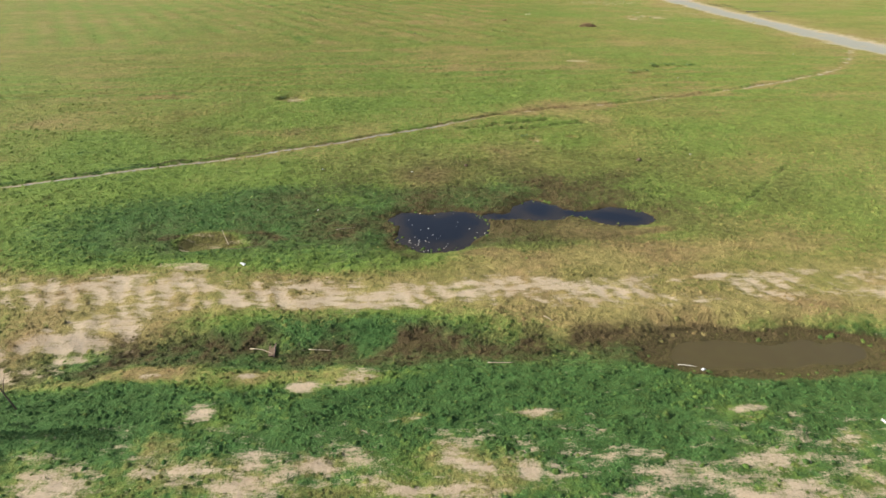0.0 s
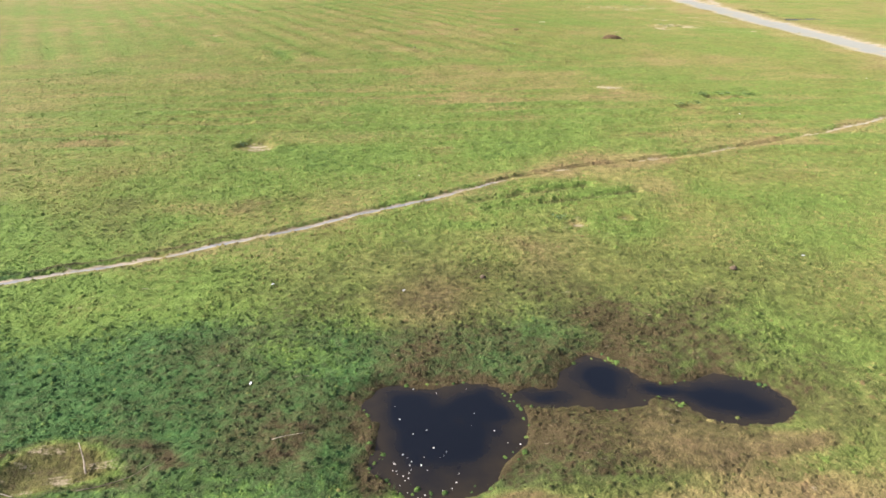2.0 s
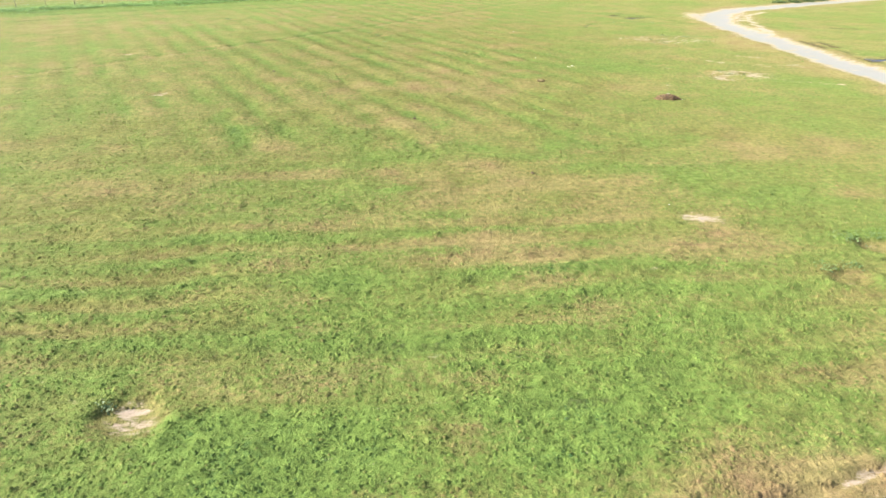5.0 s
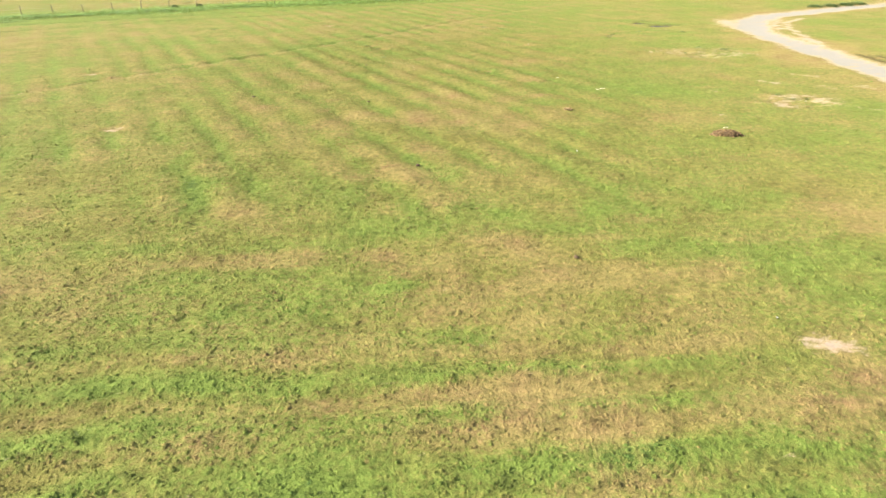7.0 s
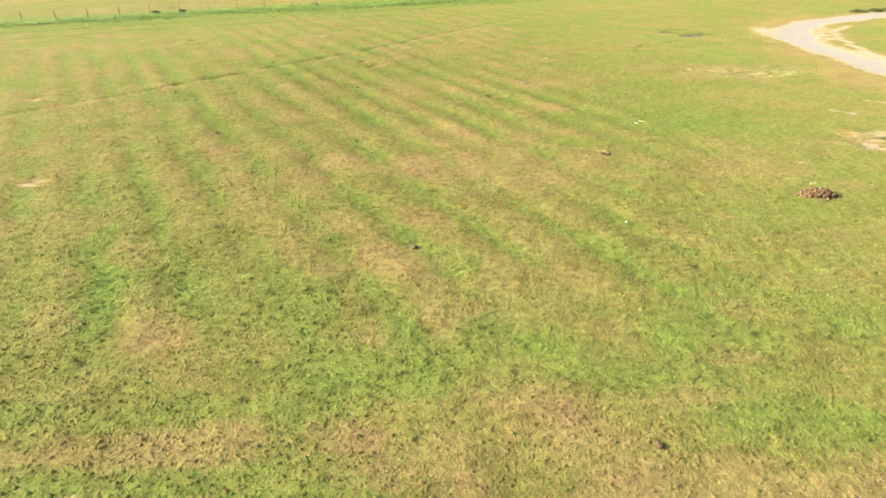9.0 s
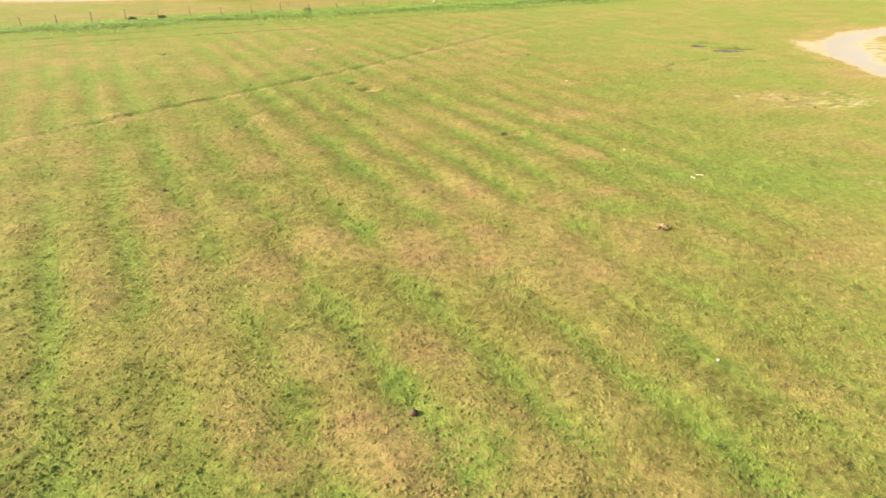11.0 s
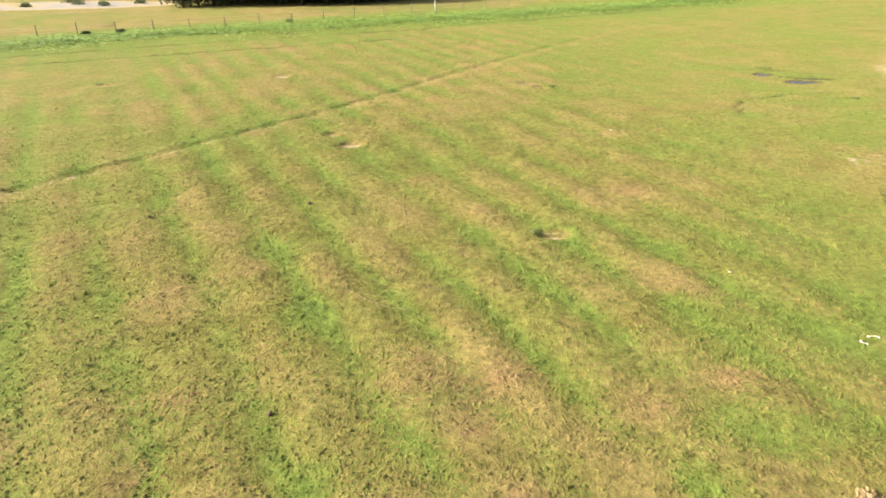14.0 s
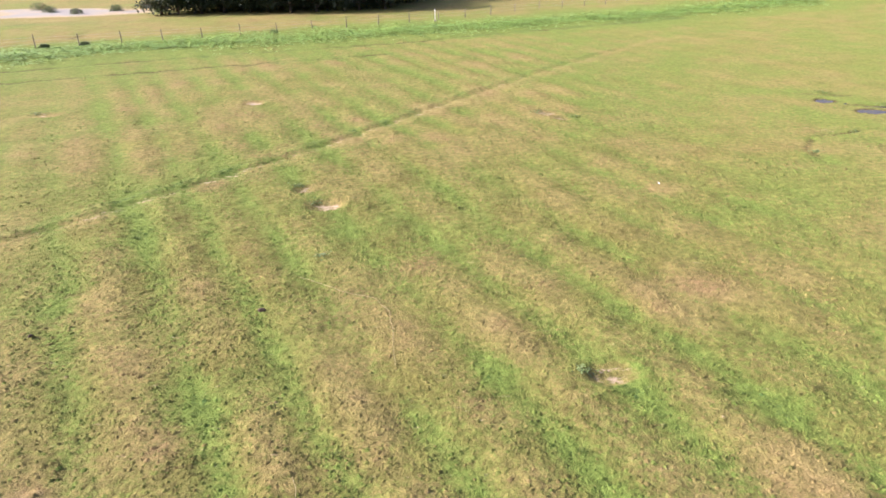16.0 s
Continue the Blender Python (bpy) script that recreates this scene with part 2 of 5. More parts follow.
def pasture(x, y):
    """Height and cover of the ground at arrays of places: z, bare, mud, dry, lush. In places mud also carries painted
    shade.
    """
    z = 0.05 * fbm(x, y, 9, 3, 1) + 0.036 * fbm(x, y, 1.3, 3, 5)
    wx, wy = x + 0.5 * fbm(x, y, 2.2, 3, 11), y + 0.4 * fbm(x, y, 2.2, 3, 13)
    fine = fbm(x, y, 0.55, 3, 21)
    broad = fbm(x, y, 7.0, 4, 41)
    mid = fbm(x, y, 2.0, 3, 43)
    lush = 0.26 + 0.28 * broad + 0.16 * mid + 0.06 * fine
    dry = 0.23 - 0.20 * broad + 0.34 * fbm(x, y, 2.6, 3, 47) + 0.05 * fine
    # old plough ridges that run away to the left, straight and evenly spaced
    band = step(51, 57, y + 0.8 * mid) * (1 - step(150, 175, y)) * (1 - 0.7 * step(6, 20, x))
    s = x + 0.553 * y + 0.30 * fbm(x, y, 5, 2, 51)
    edge = np.array([RIDGES[0] - 33.0, *RIDGES, RIDGES[-1] + 99.0])
    turn = np.interp(s, edge, np.array([-10.0, *range(len(RIDGES)), len(RIDGES) - 1 + 30.0]))
    wave = np.cos(turn * 2 * np.pi)
    strong = np.clip(0.72 + 0.75 * fbm(x, y, 6, 3, 53), 0.12, 1.25)
    lush = lush + band * strong * (0.35 * np.clip(wave, 0, 1) ** 1.5 - 0.08)
    dry = dry + band * (0.03 - 0.17 * strong * wave)
    z = z + band * 0.050 * strong * -wave
    # faint cross ridges short of the ploughed part
    cross = step(26, 32, y) * (1 - step(41, 48, y))
    w2 = np.sin((y - 0.05 * x + 0.5 * fbm(x, y, 5, 2, 57)) * 2 * np.pi / 1.9)
    cross = cross * np.clip(0.7 + 0.9 * fbm(x, y, 6, 2, 58), 0, 1.5)
    lush, dry, z = lush + cross * 0.22 * w2, dry - cross * 0.15 * w2, z + cross * 0.055 * w2
    furrow_shade = np.clip(cross, 0, 1) * step(0.55, 0.95, -w2) * np.clip(0.3 + 1.2 * fbm(x, y, 2.4, 3, 60), 0, 1) * (1 - step(2, 14, x)) * (1 - step(35, 41, y))
    # streaks painted dark for the shade among tufts seen at a low angle
    streak = fbm(x * 0.24, y, 1.0, 3, 87)
    rough = step(18, 25, y) * (1 - 0.5 * step(44, 56, y)) * (1 - step(105, 130, y))
    furrow_shade = np.maximum(furrow_shade, 0.62 * rough * step(0.42, 0.95, streak + 0.25 * broad))
    banded = step(18, 25, y) * (1 - 0.6 * step(46, 58, y)) * (1 - step(105, 130, y))
    lush, dry = lush + 0.10 * banded * streak, dry - 0.34 * banded * (streak + 0.5 * fbm(x * 0.2, y, 2.2, 2, 88))
    young = 1 - step(26, 48, y)
    lush, dry = lush + 0.18 * young, dry - 0.08 * young
    # rank green sward by the ditch
    front = (1 - step(5.3, 6.9, wy)) * step(-22, -6, y)
    lush = lush * (1 - 0.75 * front) + (1.20 + 0.18 * mid) * front
    parched = blots(wx, wy, [(6.8, 5.6, 5.4, 0.85), (-8.0, 5.4, 3.4, 0.9), (14, 5.5, 6, 0.85), (-4.5, 3.3, 4.5, 0.35)], 0.6)
    dry = dry - 0.26 * front + 0.85 * parched
    lush = lush - 0.6 * parched
    uneven = np.clip(0.75 + 0.55 * fbm(x, y, 1.5, 3, 59), 0.2, 1.2)
    green = blots(wx, wy, LUSH_NEAR + LUSH_FAR + LUSH_MID + LUSH_END, 0.6) * uneven
    tan = blots(wx, wy, DRY_NEAR + DRY_FAR + DRY_MID + DRY_END, 0.6) * uneven
    lush = lush + (0.32 - 0.16 * front) * green - 0.18 * tan
    dry = dry + 0.40 * tan - 0.28 * green
    bare = np.zeros(x.shape)
    # trough lines and painted shade streaks both darken through the mud cover
    mud = 0.55 * furrow_shade
    z = z - 0.08 * furrow_shade
    # sandy track, its fork and the bare spots
    d, _ = line_distance(wx * 0.35 + x * 0.65, wy * 0.35 + y * 0.65, TRACK)
    fork, _ = line_distance(wx * 0.5 + x * 0.5, wy * 0.5 + y * 0.5, TRACK_FORK)
    ragged = 0.75 * fbm(x * 0.5, y, 0.8, 4, 61) + 0.45 * fbm(x * 0.8, y, 0.4, 2, 62)
    strip = np.maximum(1 - step(0.45, 1.25, d), 0.80 * (1 - step(0.2, 1.5, fork)))
    lug = np.cos((x + 0.55 * (y - 7) + 0.35 * fbm(x, y, 1.1, 3, 64)) * 2 * np.pi / 0.62) * step(-0.35, 0.5, fbm(x, y, 2.4, 2, 66) + 0.25)
    bare = np.maximum(bare, np.clip((0.49 - 0.10 * step(1, 6, x)) * strip + (0.50 * ragged + 0.20 * lug) * strip ** 0.5, 0, 0.70))
    pale, _ = line_distance(x, y + 0.1 * fbm(x, y, 1.5, 3, 69), [(7.2, 7.45), (10, 7.5), (14, 7.7), (22, 8.2)])
    bare = np.maximum(bare, np.clip(0.42 + 0.6 * ragged, 0, 0.8) * (1 - step(0.1, 0.38, pale)))
    dry = dry + (0.62 + 0.4 * ragged) * (1 - step(0.6, 2.0, d)) + 0.45 * (1 - step(0.3, 1.6, fork))
    lush = lush - 0.6 * (1 - step(0.6, 2.0, d)) - 0.4 * (1 - step(0.3, 1.4, fork))
    z = z - 0.05 * strip - 0.022 * lug * strip
    torn = fbm(x * 0.75, y, 0.75, 4, 65)
    spots = blots(wx * 0.4 + x * 0.6, wy * 0.4 + y * 0.6, SAND, 0.7)
    low = step(-9, -2.5, y) * (1 - step(0.9, 2.4, y + 0.5 * torn)) * (0.44 + 0.24 * fbm(x, y, 2.6, 2, 63))
    open_ = np.maximum(spots * 0.95, 1.15 * low)
    bare = np.maximum(bare, 0.85 * blot(wx, wy, 12.3, 43.3, 1.0, 0.42, 0.8) * np.clip(0.65 + 0.7 * fine, 0, 1))
    bare = np.maximum(bare, np.clip(0.58 * open_ + 0.60 * torn * np.sqrt(open_), 0, 0.66))
    scorched = np.clip(blots(wx, wy, [(a, b, c * 1.5, e * 1.7) for a, b, c, e in SAND], 0.6) * 0.8 + 0.9 * low + 0.3 * torn - 0.1, 0, 1) * (y < 50)
    dry, lush = dry + 0.6 * scorched * (y < 5) + 0.4 * scorched * (y > 5), lush - 0.35 * scorched
    # ditch with dark trampled mud and the puddle
    d, _ = line_distance(x, wy * 0.4 + y * 0.6, DITCH)
    trough = 1 - step(0.1, 1.15, d)
    z = z - 0.26 * trough
    mud = np.maximum(mud, (1 - step(0.35, 1.45, d)) * np.clip(0.40 + 0.60 * fbm(x, y, 0.9, 3, 67) + 0.30 * step(-2, 6, x), 0, 0.9) * (1 - 0.35 * blot(wx, wy, 4.6, 4.2, 2.4, 0.6, 0.5)))
    dry = dry + 0.45 * (1 - step(0.3, 1.3, d)) * (x < 6.5) * np.clip(0.5 + fbm(x, y, 1.4, 2, 68), 0, 1)
    # paths and road
    for pts, half, depth, worn_to in ((FOOTPATH, 0.125, 0.08, 0.98), (CROSS_PATH, 0.34, 0.09, 0.30)):
        d, side = line_distance(wx * 0.25 + x * 0.75, wy * 0.25 + y * 0.75, pts)
        core = 1 - step(half * 0.4, half * 1.5, d)
        bare = np.maximum(bare, core * worn_to * np.clip(0.84 - 0.42 * step(3, 8, x) * (1 - step(16, 24, x)) + 0.75 * fbm(x, y, 1.8, 4, 71), 0, 1))
        hem = 1 - step(half, half * 6, d)
        dry = dry + (0.38 * hem * (side < 0) + 0.2 * hem) * (1.0 if half < 0.2 else 0.45)
        dry = dry + 0.55 * (1 - step(0.3, 1.5, d)) * step(2, 6, x) * (1 - step(26, 34, x)) * (half < 0.2) * np.clip(0.7 + fbm(x, y, 1.6, 3, 73), 0, 1.2)
        lush = lush + 0.45 * np.exp(-((d - half * 2.6) / half) ** 2) * (side > 0)
        # shadowed bank on the path's upper side, painted as a dark mud line
        mud = np.maximum(mud, 0.75 * np.exp(-((d - half * 2.8) / (half * 1.2)) ** 2) * (side > 0) * (1 - 0.8 * step(2, 6, x)) * np.clip(0.45 + 0.9 * fbm(x, y, 3.0, 2, 72), 0, 1) * (1.0 if half < 0.2 else 0.5))
        z = z - depth * (1 - step(half * 0.5, half * 2, d)) + 0.05 * np.exp(-((d - half * 2.2) / (half * 0.9)) ** 2) * (side > 0)
    d, _ = line_distance(wx * 0.3 + x * 0.7, wy * 0.3 + y * 0.7, ROAD)
    d = d + 0.7 * fbm(x, y, 3.0, 3, 76)
    bare = np.maximum(bare, np.clip((1 - step(0.7, 3.3, d)) * (1.04 + 0.35 * fine), 0, 1))
    bare = np.maximum(bare, 0.80 * blot(wx, wy, 40.2, 114.0, 2.4, 6.5, 0.5))
    for pts, half in ((ROAD_LANE, 0.38), (ROAD_LOOP, 0.25)):
        e, _ = line_distance(x, y, pts)
        bare = np.maximum(bare, 0.85 * (1 - step(half * 0.6, half * 1.6, e)))
    dry = dry + 0.5 * (1 - step(2, 7, d))
    lush = lush * (0.4 + 0.6 * step(2, 8, d))
    z = z - 0.10 * (1 - step(1.4, 2.6, d)) + 0.07 * np.exp(-((d - 3.0) / 0.5) ** 2)
    churn = blot(wx, wy, 28.2, 94.6, 5.0, 3.4, 0.5) + blot(wx, wy, 27.0, 73.6, 3.4, 2.2, 0.5) + 0.6 * blots(wx, wy, [(29.7, 111.8, 1.6, 0.8), (22.1, 77.3, 0.9, 0.8), (20.6, 69.7, 1.6, 0.8), (24.5, 111, 1.5, 0.8)], 0.5)
    churned = np.clip(churn, 0, 1) * np.clip(0.75 + 0.5 * fbm(x * 0.7, y, 1.4, 3, 73), 0, 1)
    dry = dry + 0.35 * blot(wx, wy, 35.0, 91, 2.6, 6, 0.6) + 0.25 * np.clip(churn, 0, 1)
    for pts in ([(26.7, 89.4), (28.4, 86.8), (31.4, 83.1), (36, 80)], [(27.6, 81), (29.3, 79.4), (32.7, 78.5), (37, 77)], [(22.0, 98.5), (22.6, 95.1)], [(28.2, 74.0), (31.3, 70.8), (36, 69)], [(27.4, 80.6), (30.0, 78.4), (33, 77)], [(19.9, 70.1), (21.3, 69.5)], [(24.2, 94.5), (26.2, 93.0)], [(29.5, 96.4), (32.9, 95.6)], [(34.7, 79.9), (35.1, 76.2)], [(36.7, 77.3), (37.8, 73.8)], [(32.6, 62.5), (33.1, 61.2)]):
        d, _ = line_distance(wx, wy, pts)
        churned = np.maximum(churned, 0.9 * (1 - step(0.15, 0.55, d)) * np.clip(0.6 + fbm(x, y, 2, 3, 74), 0, 1))
    calm = step(14, 24, x) * step(60, 70, y) + step(96, 112, y)
    dry, lush = dry + 0.12 * np.clip(calm, 0, 1), lush + 0.10 * np.clip(calm, 0, 1)
    bare = np.maximum(bare, np.clip(0.46 + 0.35 * fine, 0, 1) * churned)
    z = z + 0.20 * np.clip(churn, 0, 1) * fbm(x, y, 1.0, 2, 75)
    for (ax, ay), (bx, by), half, depth in (((11.0, 11.9), (15.6, 17.0), 0.07, 0.09), ((2.2, 23.7), (6.8, 25.3), 0.20, 0.16), ((2.8, 22.9), (8.6, 24.6), 0.20, 0.16)):
        d, _ = line_distance(x + 0.1 * fbm(x, y, 0.8, 2, 78), y, [(ax, ay), (bx, by)])
        rut = (1 - step(half * 0.4, half * 1.8, d)) * np.clip(0.75 + 0.6 * fbm(x, y, 1.2, 2, 79), 0, 1)
        z, mud, lush = z - depth * rut, np.maximum(mud, 0.62 * rut), lush + 0.30 * (1 - step(half, half * 4, d))
    for pts, half, depth in (([(-62, 126), (-42.4, 134.4), (-28.3, 139.9), (-17.3, 143.6), (-5.2, 147.6), (8.5, 154), (34, 165)], 0.28, 0.16),
                             ([(20.9, 104.6), (21.1, 107.4), (22.6, 109.1)], 0.16, 0.16), ([(23.6, 109.8), (26.0, 110.4)], 0.16, 0.16), ([(27.4, 120.2), (30.4, 119.6)], 0.30, 0.1), ([(29.0, 117.0), (32.6, 116.0)], 0.30, 0.1),
                             ([(-62, 117.5), (-39.3, 129), (-23.6, 134.7), (-6, 140.5)], 0.26, 0.14), ([(43.3, 92.4), (43.5, 86), (43.0, 79.6)], 0.4, 0.2), ([(45.0, 83.4), (47.4, 80.0)], 0.4, 0.2), ([(53.1, 103.0), (55.5, 101.7)], 0.5, 0.2), ([(44.6, 92), (45.2, 88)], 0.3, 0.2), ([(-46.5, 155.5), (-48.1, 162), (-48.2, 167.5), (-46.5, 173)], 0.45, 0.35)):
        d, _ = line_distance(wx, wy, pts)
        rut = (1 - step(half * 0.5, half * 2, d)) * np.clip(0.8 + 0.7 * fbm(x, y, 5, 3, 85), 0, 1)
        z, mud, lush = z - depth * rut, np.maximum(mud, 0.85 * rut), lush + 0.2 * (1 - step(half, half * 6, d))
    dry = dry + 0.45 * blot(wx, wy, -17.5, 136, 3.0, 3.0, 0.6)
    # scooped holes
    for cx, cy, r, depth in HOLES:
        q = np.hypot((x - cx) / 1.25, y - cy) / r + 0.18 * fbm(x, y, 0.6, 2, 77)
        floor_ = 1 - step(0.45, 0.95, q)
        z = z - 0.6 * depth * floor_ + 0.04 * np.exp(-((q - 1.15) / 0.2) ** 2)
        bare = np.maximum(bare, np.clip(0.50 + 0.45 * fine, 0.15, 0.9) * (1 - step(0.25, 0.9, q)) * (0.15 if cx > 15 else 1.0))
        lush, dry = lush * step(0.5, 1.0, q), dry + 0.4 * (1 - step(0.6, 1.1, q))
    # drying mud hollow beside the pond
    q = np.sqrt(((wx - (-6.2)) / 1.25) ** 2 + ((wy - 10.4) / 0.55) ** 2)
    z = z - 0.24 * (1 - step(0.6, 1.25, q))
    hollow = 1 - step(0.8, 1.3, q)
    mud = np.maximum(mud, 0.62 * hollow)
    bare = np.maximum(bare, 0.52 * (1 - step(0.5, 0.95, q)))
    mud = np.maximum(mud, 0.8 * np.exp(-((q - 1.35) / 0.35) ** 2) * (wy > 10.4))
    mud = np.maximum(mud, 0.6 * blot(wx, wy, -3.2, 10.4, 2.4, 0.5, 0.6) * np.clip(0.6 + 0.7 * mid, 0, 1))
    # pond: dark rim, basin, red mud flat beside it
    p = wet(x, y, POND)
    shore = np.clip(-p, 0, 3)
    inside = np.clip(p, 0, 1)
    dip = np.where(p > 0, POND_LEVEL - 0.012 - 0.75 * inside * np.clip(0.85 + 0.5 * fbm(x, y, 1.1, 3, 35), 0.3, 1.3), POND_LEVEL + 0.16 * step(0.0, 0.9, shore))
    blend = 1 - step(0.45, 1.1, shore)
    dip = dip + 0.09 * (1 - step(0.05, 0.30, inside)) * step(0.0, 0.5, fbm(x, y, 0.9, 3, 36)) * (p > 0)
    z = z * (1 - blend) + dip * blend
    dryland = 1 - blend
    mud = np.maximum(mud, (1 - step(0.05, 0.75, shore)) * np.clip(0.62 + 0.7 * fbm(x, y, 0.9, 3, 81), 0, 1))
    mud = np.maximum(mud, blot(wx, wy, 6.0, 11.0, 2.5, 0.75, 0.35) * np.clip(0.55 + 0.4 * fine, 0, 1))
    damp = np.maximum(blot(wx, wy, 3.6, 13.2, 7.4, 3.4, 0.45), np.maximum(blot(wx, wy, -5.2, 11.0, 4.2, 1.9, 0.45), 0.7 * blot(wx, wy, -4.5, 12.8, 5.0, 2.4, 0.5)))
    lush, dry = lush + 0.65 * damp, dry - 0.15 * damp
    mud = np.maximum(mud, damp * np.clip(0.60 + 0.40 * mid + 0.30 * fbm(x, y, 3.0, 2, 83), 0, 0.9))
    mud = np.maximum(mud, 0.85 * blot(wx, wy, 4.2, 15.4, 2.6, 0.9, 0.5) * np.clip(0.7 + 0.6 * mid, 0, 1))
    bare = bare * (1 - 0.7 * damp)
    dried = 1 - step(0.55, 1.0, np.sqrt(((wx + 6.5) / 1.2) ** 2 + ((wy - 10.6) / 0.75) ** 2))
    mud = np.maximum(mud, 0.50 * blot(wx, wy, 3.0, 17.2, 6.5, 3.2, 0.6) * np.clip(0.75 + 0.5 * mid, 0, 1))
    red = 1.2 * blots(wx, wy, [(5.5, 9.2, 4.5, 0.8), (0.5, 16.2, 2.2, 1.2), (-3.4, 13.6, 1.6, 0.9), (2.5, 8.9, 1.2, 0.8), (5.8, 11.0, 2.3, 0.8)], 0.6)
    dry, lush = dry + 0.28 * red, lush - 0.4 * red
    low = blot(wx, wy, 4.5, 14.3, 11.5, 7.5, 0.5)
    mud = np.maximum(mud, low * np.clip(0.50 + 0.25 * mid + 0.2 * broad, 0, 0.72))
    mud = np.maximum(mud, blots(wx, wy, [(9.5, 12.2, 3.4, 2.2), (4.0, 16.4, 7.5, 3.4), (-3.0, 14.2, 3.5, 1.6)], 0.6) * np.clip(0.55 + 0.3 * mid, 0.1, 0.8))
    mud = np.maximum(mud, blots(wx, wy, [(-9.0, 23.0, 5.0, 3.2), (-3.0, 24.5, 3.5, 1.6), (6.0, 23.5, 4.5, 1.6)], 0.6) * np.clip(0.26 + 0.32 * mid, 0, 0.55))
    bog = blot(wx, wy, -5.5, 11.4, 9.0, 2.7, 0.5)
    lush, dry = lush * (1 - bog) + np.maximum(lush, 1.08 + 0.18 * mid) * bog, dry * (1 - 0.5 * bog)
    mud = np.maximum(mud, 0.6 * blot(wx, wy, 9.0, 12.0, 0.9, 1.2, 0.5))
    flat = blots(wx, wy, [(5.5, 11.15, 1.5, 0.75), (7.7, 10.95, 1.0, 0.3), (2.4, 9.6, 0.6, 0.3)], 0.5) * np.clip(0.85 + 0.5 * fine, 0, 1)
    dry, mud, lush = dry + 0.9 * flat, mud * (1 - flat) + 0.60 * flat, lush * (1 - flat) - 0.5 * step(0.45, 0.8, flat)
    tanned = blot(wx, wy, 7.0, 9.0, 5.6, 0.95, 0.5) * np.clip(0.8 + 0.6 * mid, 0.1, 1)
    dry, mud = dry + 0.4 * tanned, mud * (1 - 0.55 * tanned)
    mud = np.where(p > 0, 1.0, mud)
    bare, mud, lush = np.maximum(bare * (1 - dried), 0.20 * dried), np.maximum(mud * (1 - dried), 0.60 * dried), lush * (1 - dried) - 0.5 * dried
    # shaded green fringe of the wet ground
    lush = lush + 0.35 * blot(wx, wy, -2, 12.8, 8, 2.8, 0.5)
    dry = dry - 0.30 * blot(wx, wy, -3, 12.8, 7, 2.4, 0.5)
    for lobes, level, basin in ((PUDDLE, PUDDLE_LEVEL, 0.10), (FAR_PUDDLE, FAR_LEVEL, 0.3)):
        p = wet(x, y, lobes, 0.22)
        shore = np.clip(-p, 0, 3)
        dip = np.where(p > 0, level - 0.01 - basin * np.clip(p, 0, 1), level + 0.12 * step(0.0, 0.7, shore))
        blend = 1 - step(0.15, 0.7, shore)
        z = z * (1 - blend) + dip * blend
        dryland = dryland * (1 - blend)
        mud = np.maximum(mud, 1 - step(0.05, 0.45, shore))
        bare = bare * step(0.2, 0.8, shore)
    # sand and scrub beyond the fence
    far = step(168, 174, y + 0.03 * x)
    bare = np.maximum(bare, np.clip(0.78 + 0.5 * fbm(x, y, 5, 3, 93), 0, 1) * blot(wx, wy, -72, 185, 26, 7, 0.3))
    dry = dry + 0.26 * step(156, 162, y - 0.34 * x * (x > -60) - 8)
    rank = line_distance(x, wy, [(-130, 108), (-60, 136), (-39, 146), (-24, 151.5), (-5, 157.5), (18, 164.5), (38, 173), (70, 188)])[0]
    lush = lush + 0.35 * (1 - step(5, 12, rank))
    dry = dry - 0.6 * (1 - step(5, 12, rank))
    lush = lush + 0.5 * blot(wx, wy, -60, 171, 14, 2.5, 0.4)
    # grazed tufts: small mounds with creases between
    sward = (1 - 0.75 * np.clip(bare, 0, 1)) * dryland * (0.8 + 0.35 * np.clip(lush, 0, 1) - 0.25 * np.clip(dry, 0, 1))
    z = z + sward * (0.050 * billow(x, y, 0.55, 95) + 0.040 * billow(x, y, 0.30, 96) - 0.035)
    keep = 1 - np.clip(np.hypot(x, y - 60) / 400, 0, 1)
    return z * keep, np.clip(bare, 0, 1), np.clip(mud, 0, 1), np.clip(dry, 0, 1), np.clip(lush, -0.5, 1.4)


# ---- materials ----
def material(name):
    m = bpy.data.materials.new(name)
    m.use_nodes = True
    m.node_tree.nodes.clear()
    return m, m.node_tree.nodes, m.node_tree.links


def finish(m, shader):
    out = m.node_tree.nodes.new("ShaderNodeOutputMaterial")
    m.node_tree.links.new(shader.outputs[0], out.inputs["Surface"])
    return m


def mixer(n, l, fac, a, b, blend="MIX"):
    """A colour mix; each of fac, a and b is a socket or a value."""
    mix = n.new("ShaderNodeMix")
    mix.data_type, mix.blend_type = "RGBA", blend
    for socket, value in ((mix.inputs["Factor"], fac), (mix.inputs["A"], a), (mix.inputs["B"], b)):
        if isinstance(value, bpy.types.NodeSocket):
            l.new(value, socket)
        else:
            socket.default_value = (*value, 1) if isinstance(value, tuple) else value
    return mix.outputs["Result"]


def spread(n, l, value, a, b, lo=0.0, hi=1.0):
    r = n.new("ShaderNodeMapRange")
    r.inputs["From Min"].default_value, r.inputs["From Max"].default_value = a, b
    r.inputs["To Min"].default_value, r.inputs["To Max"].default_value = lo, hi
    l.new(value, r.inputs["Value"])
    return r.outputs["Result"]


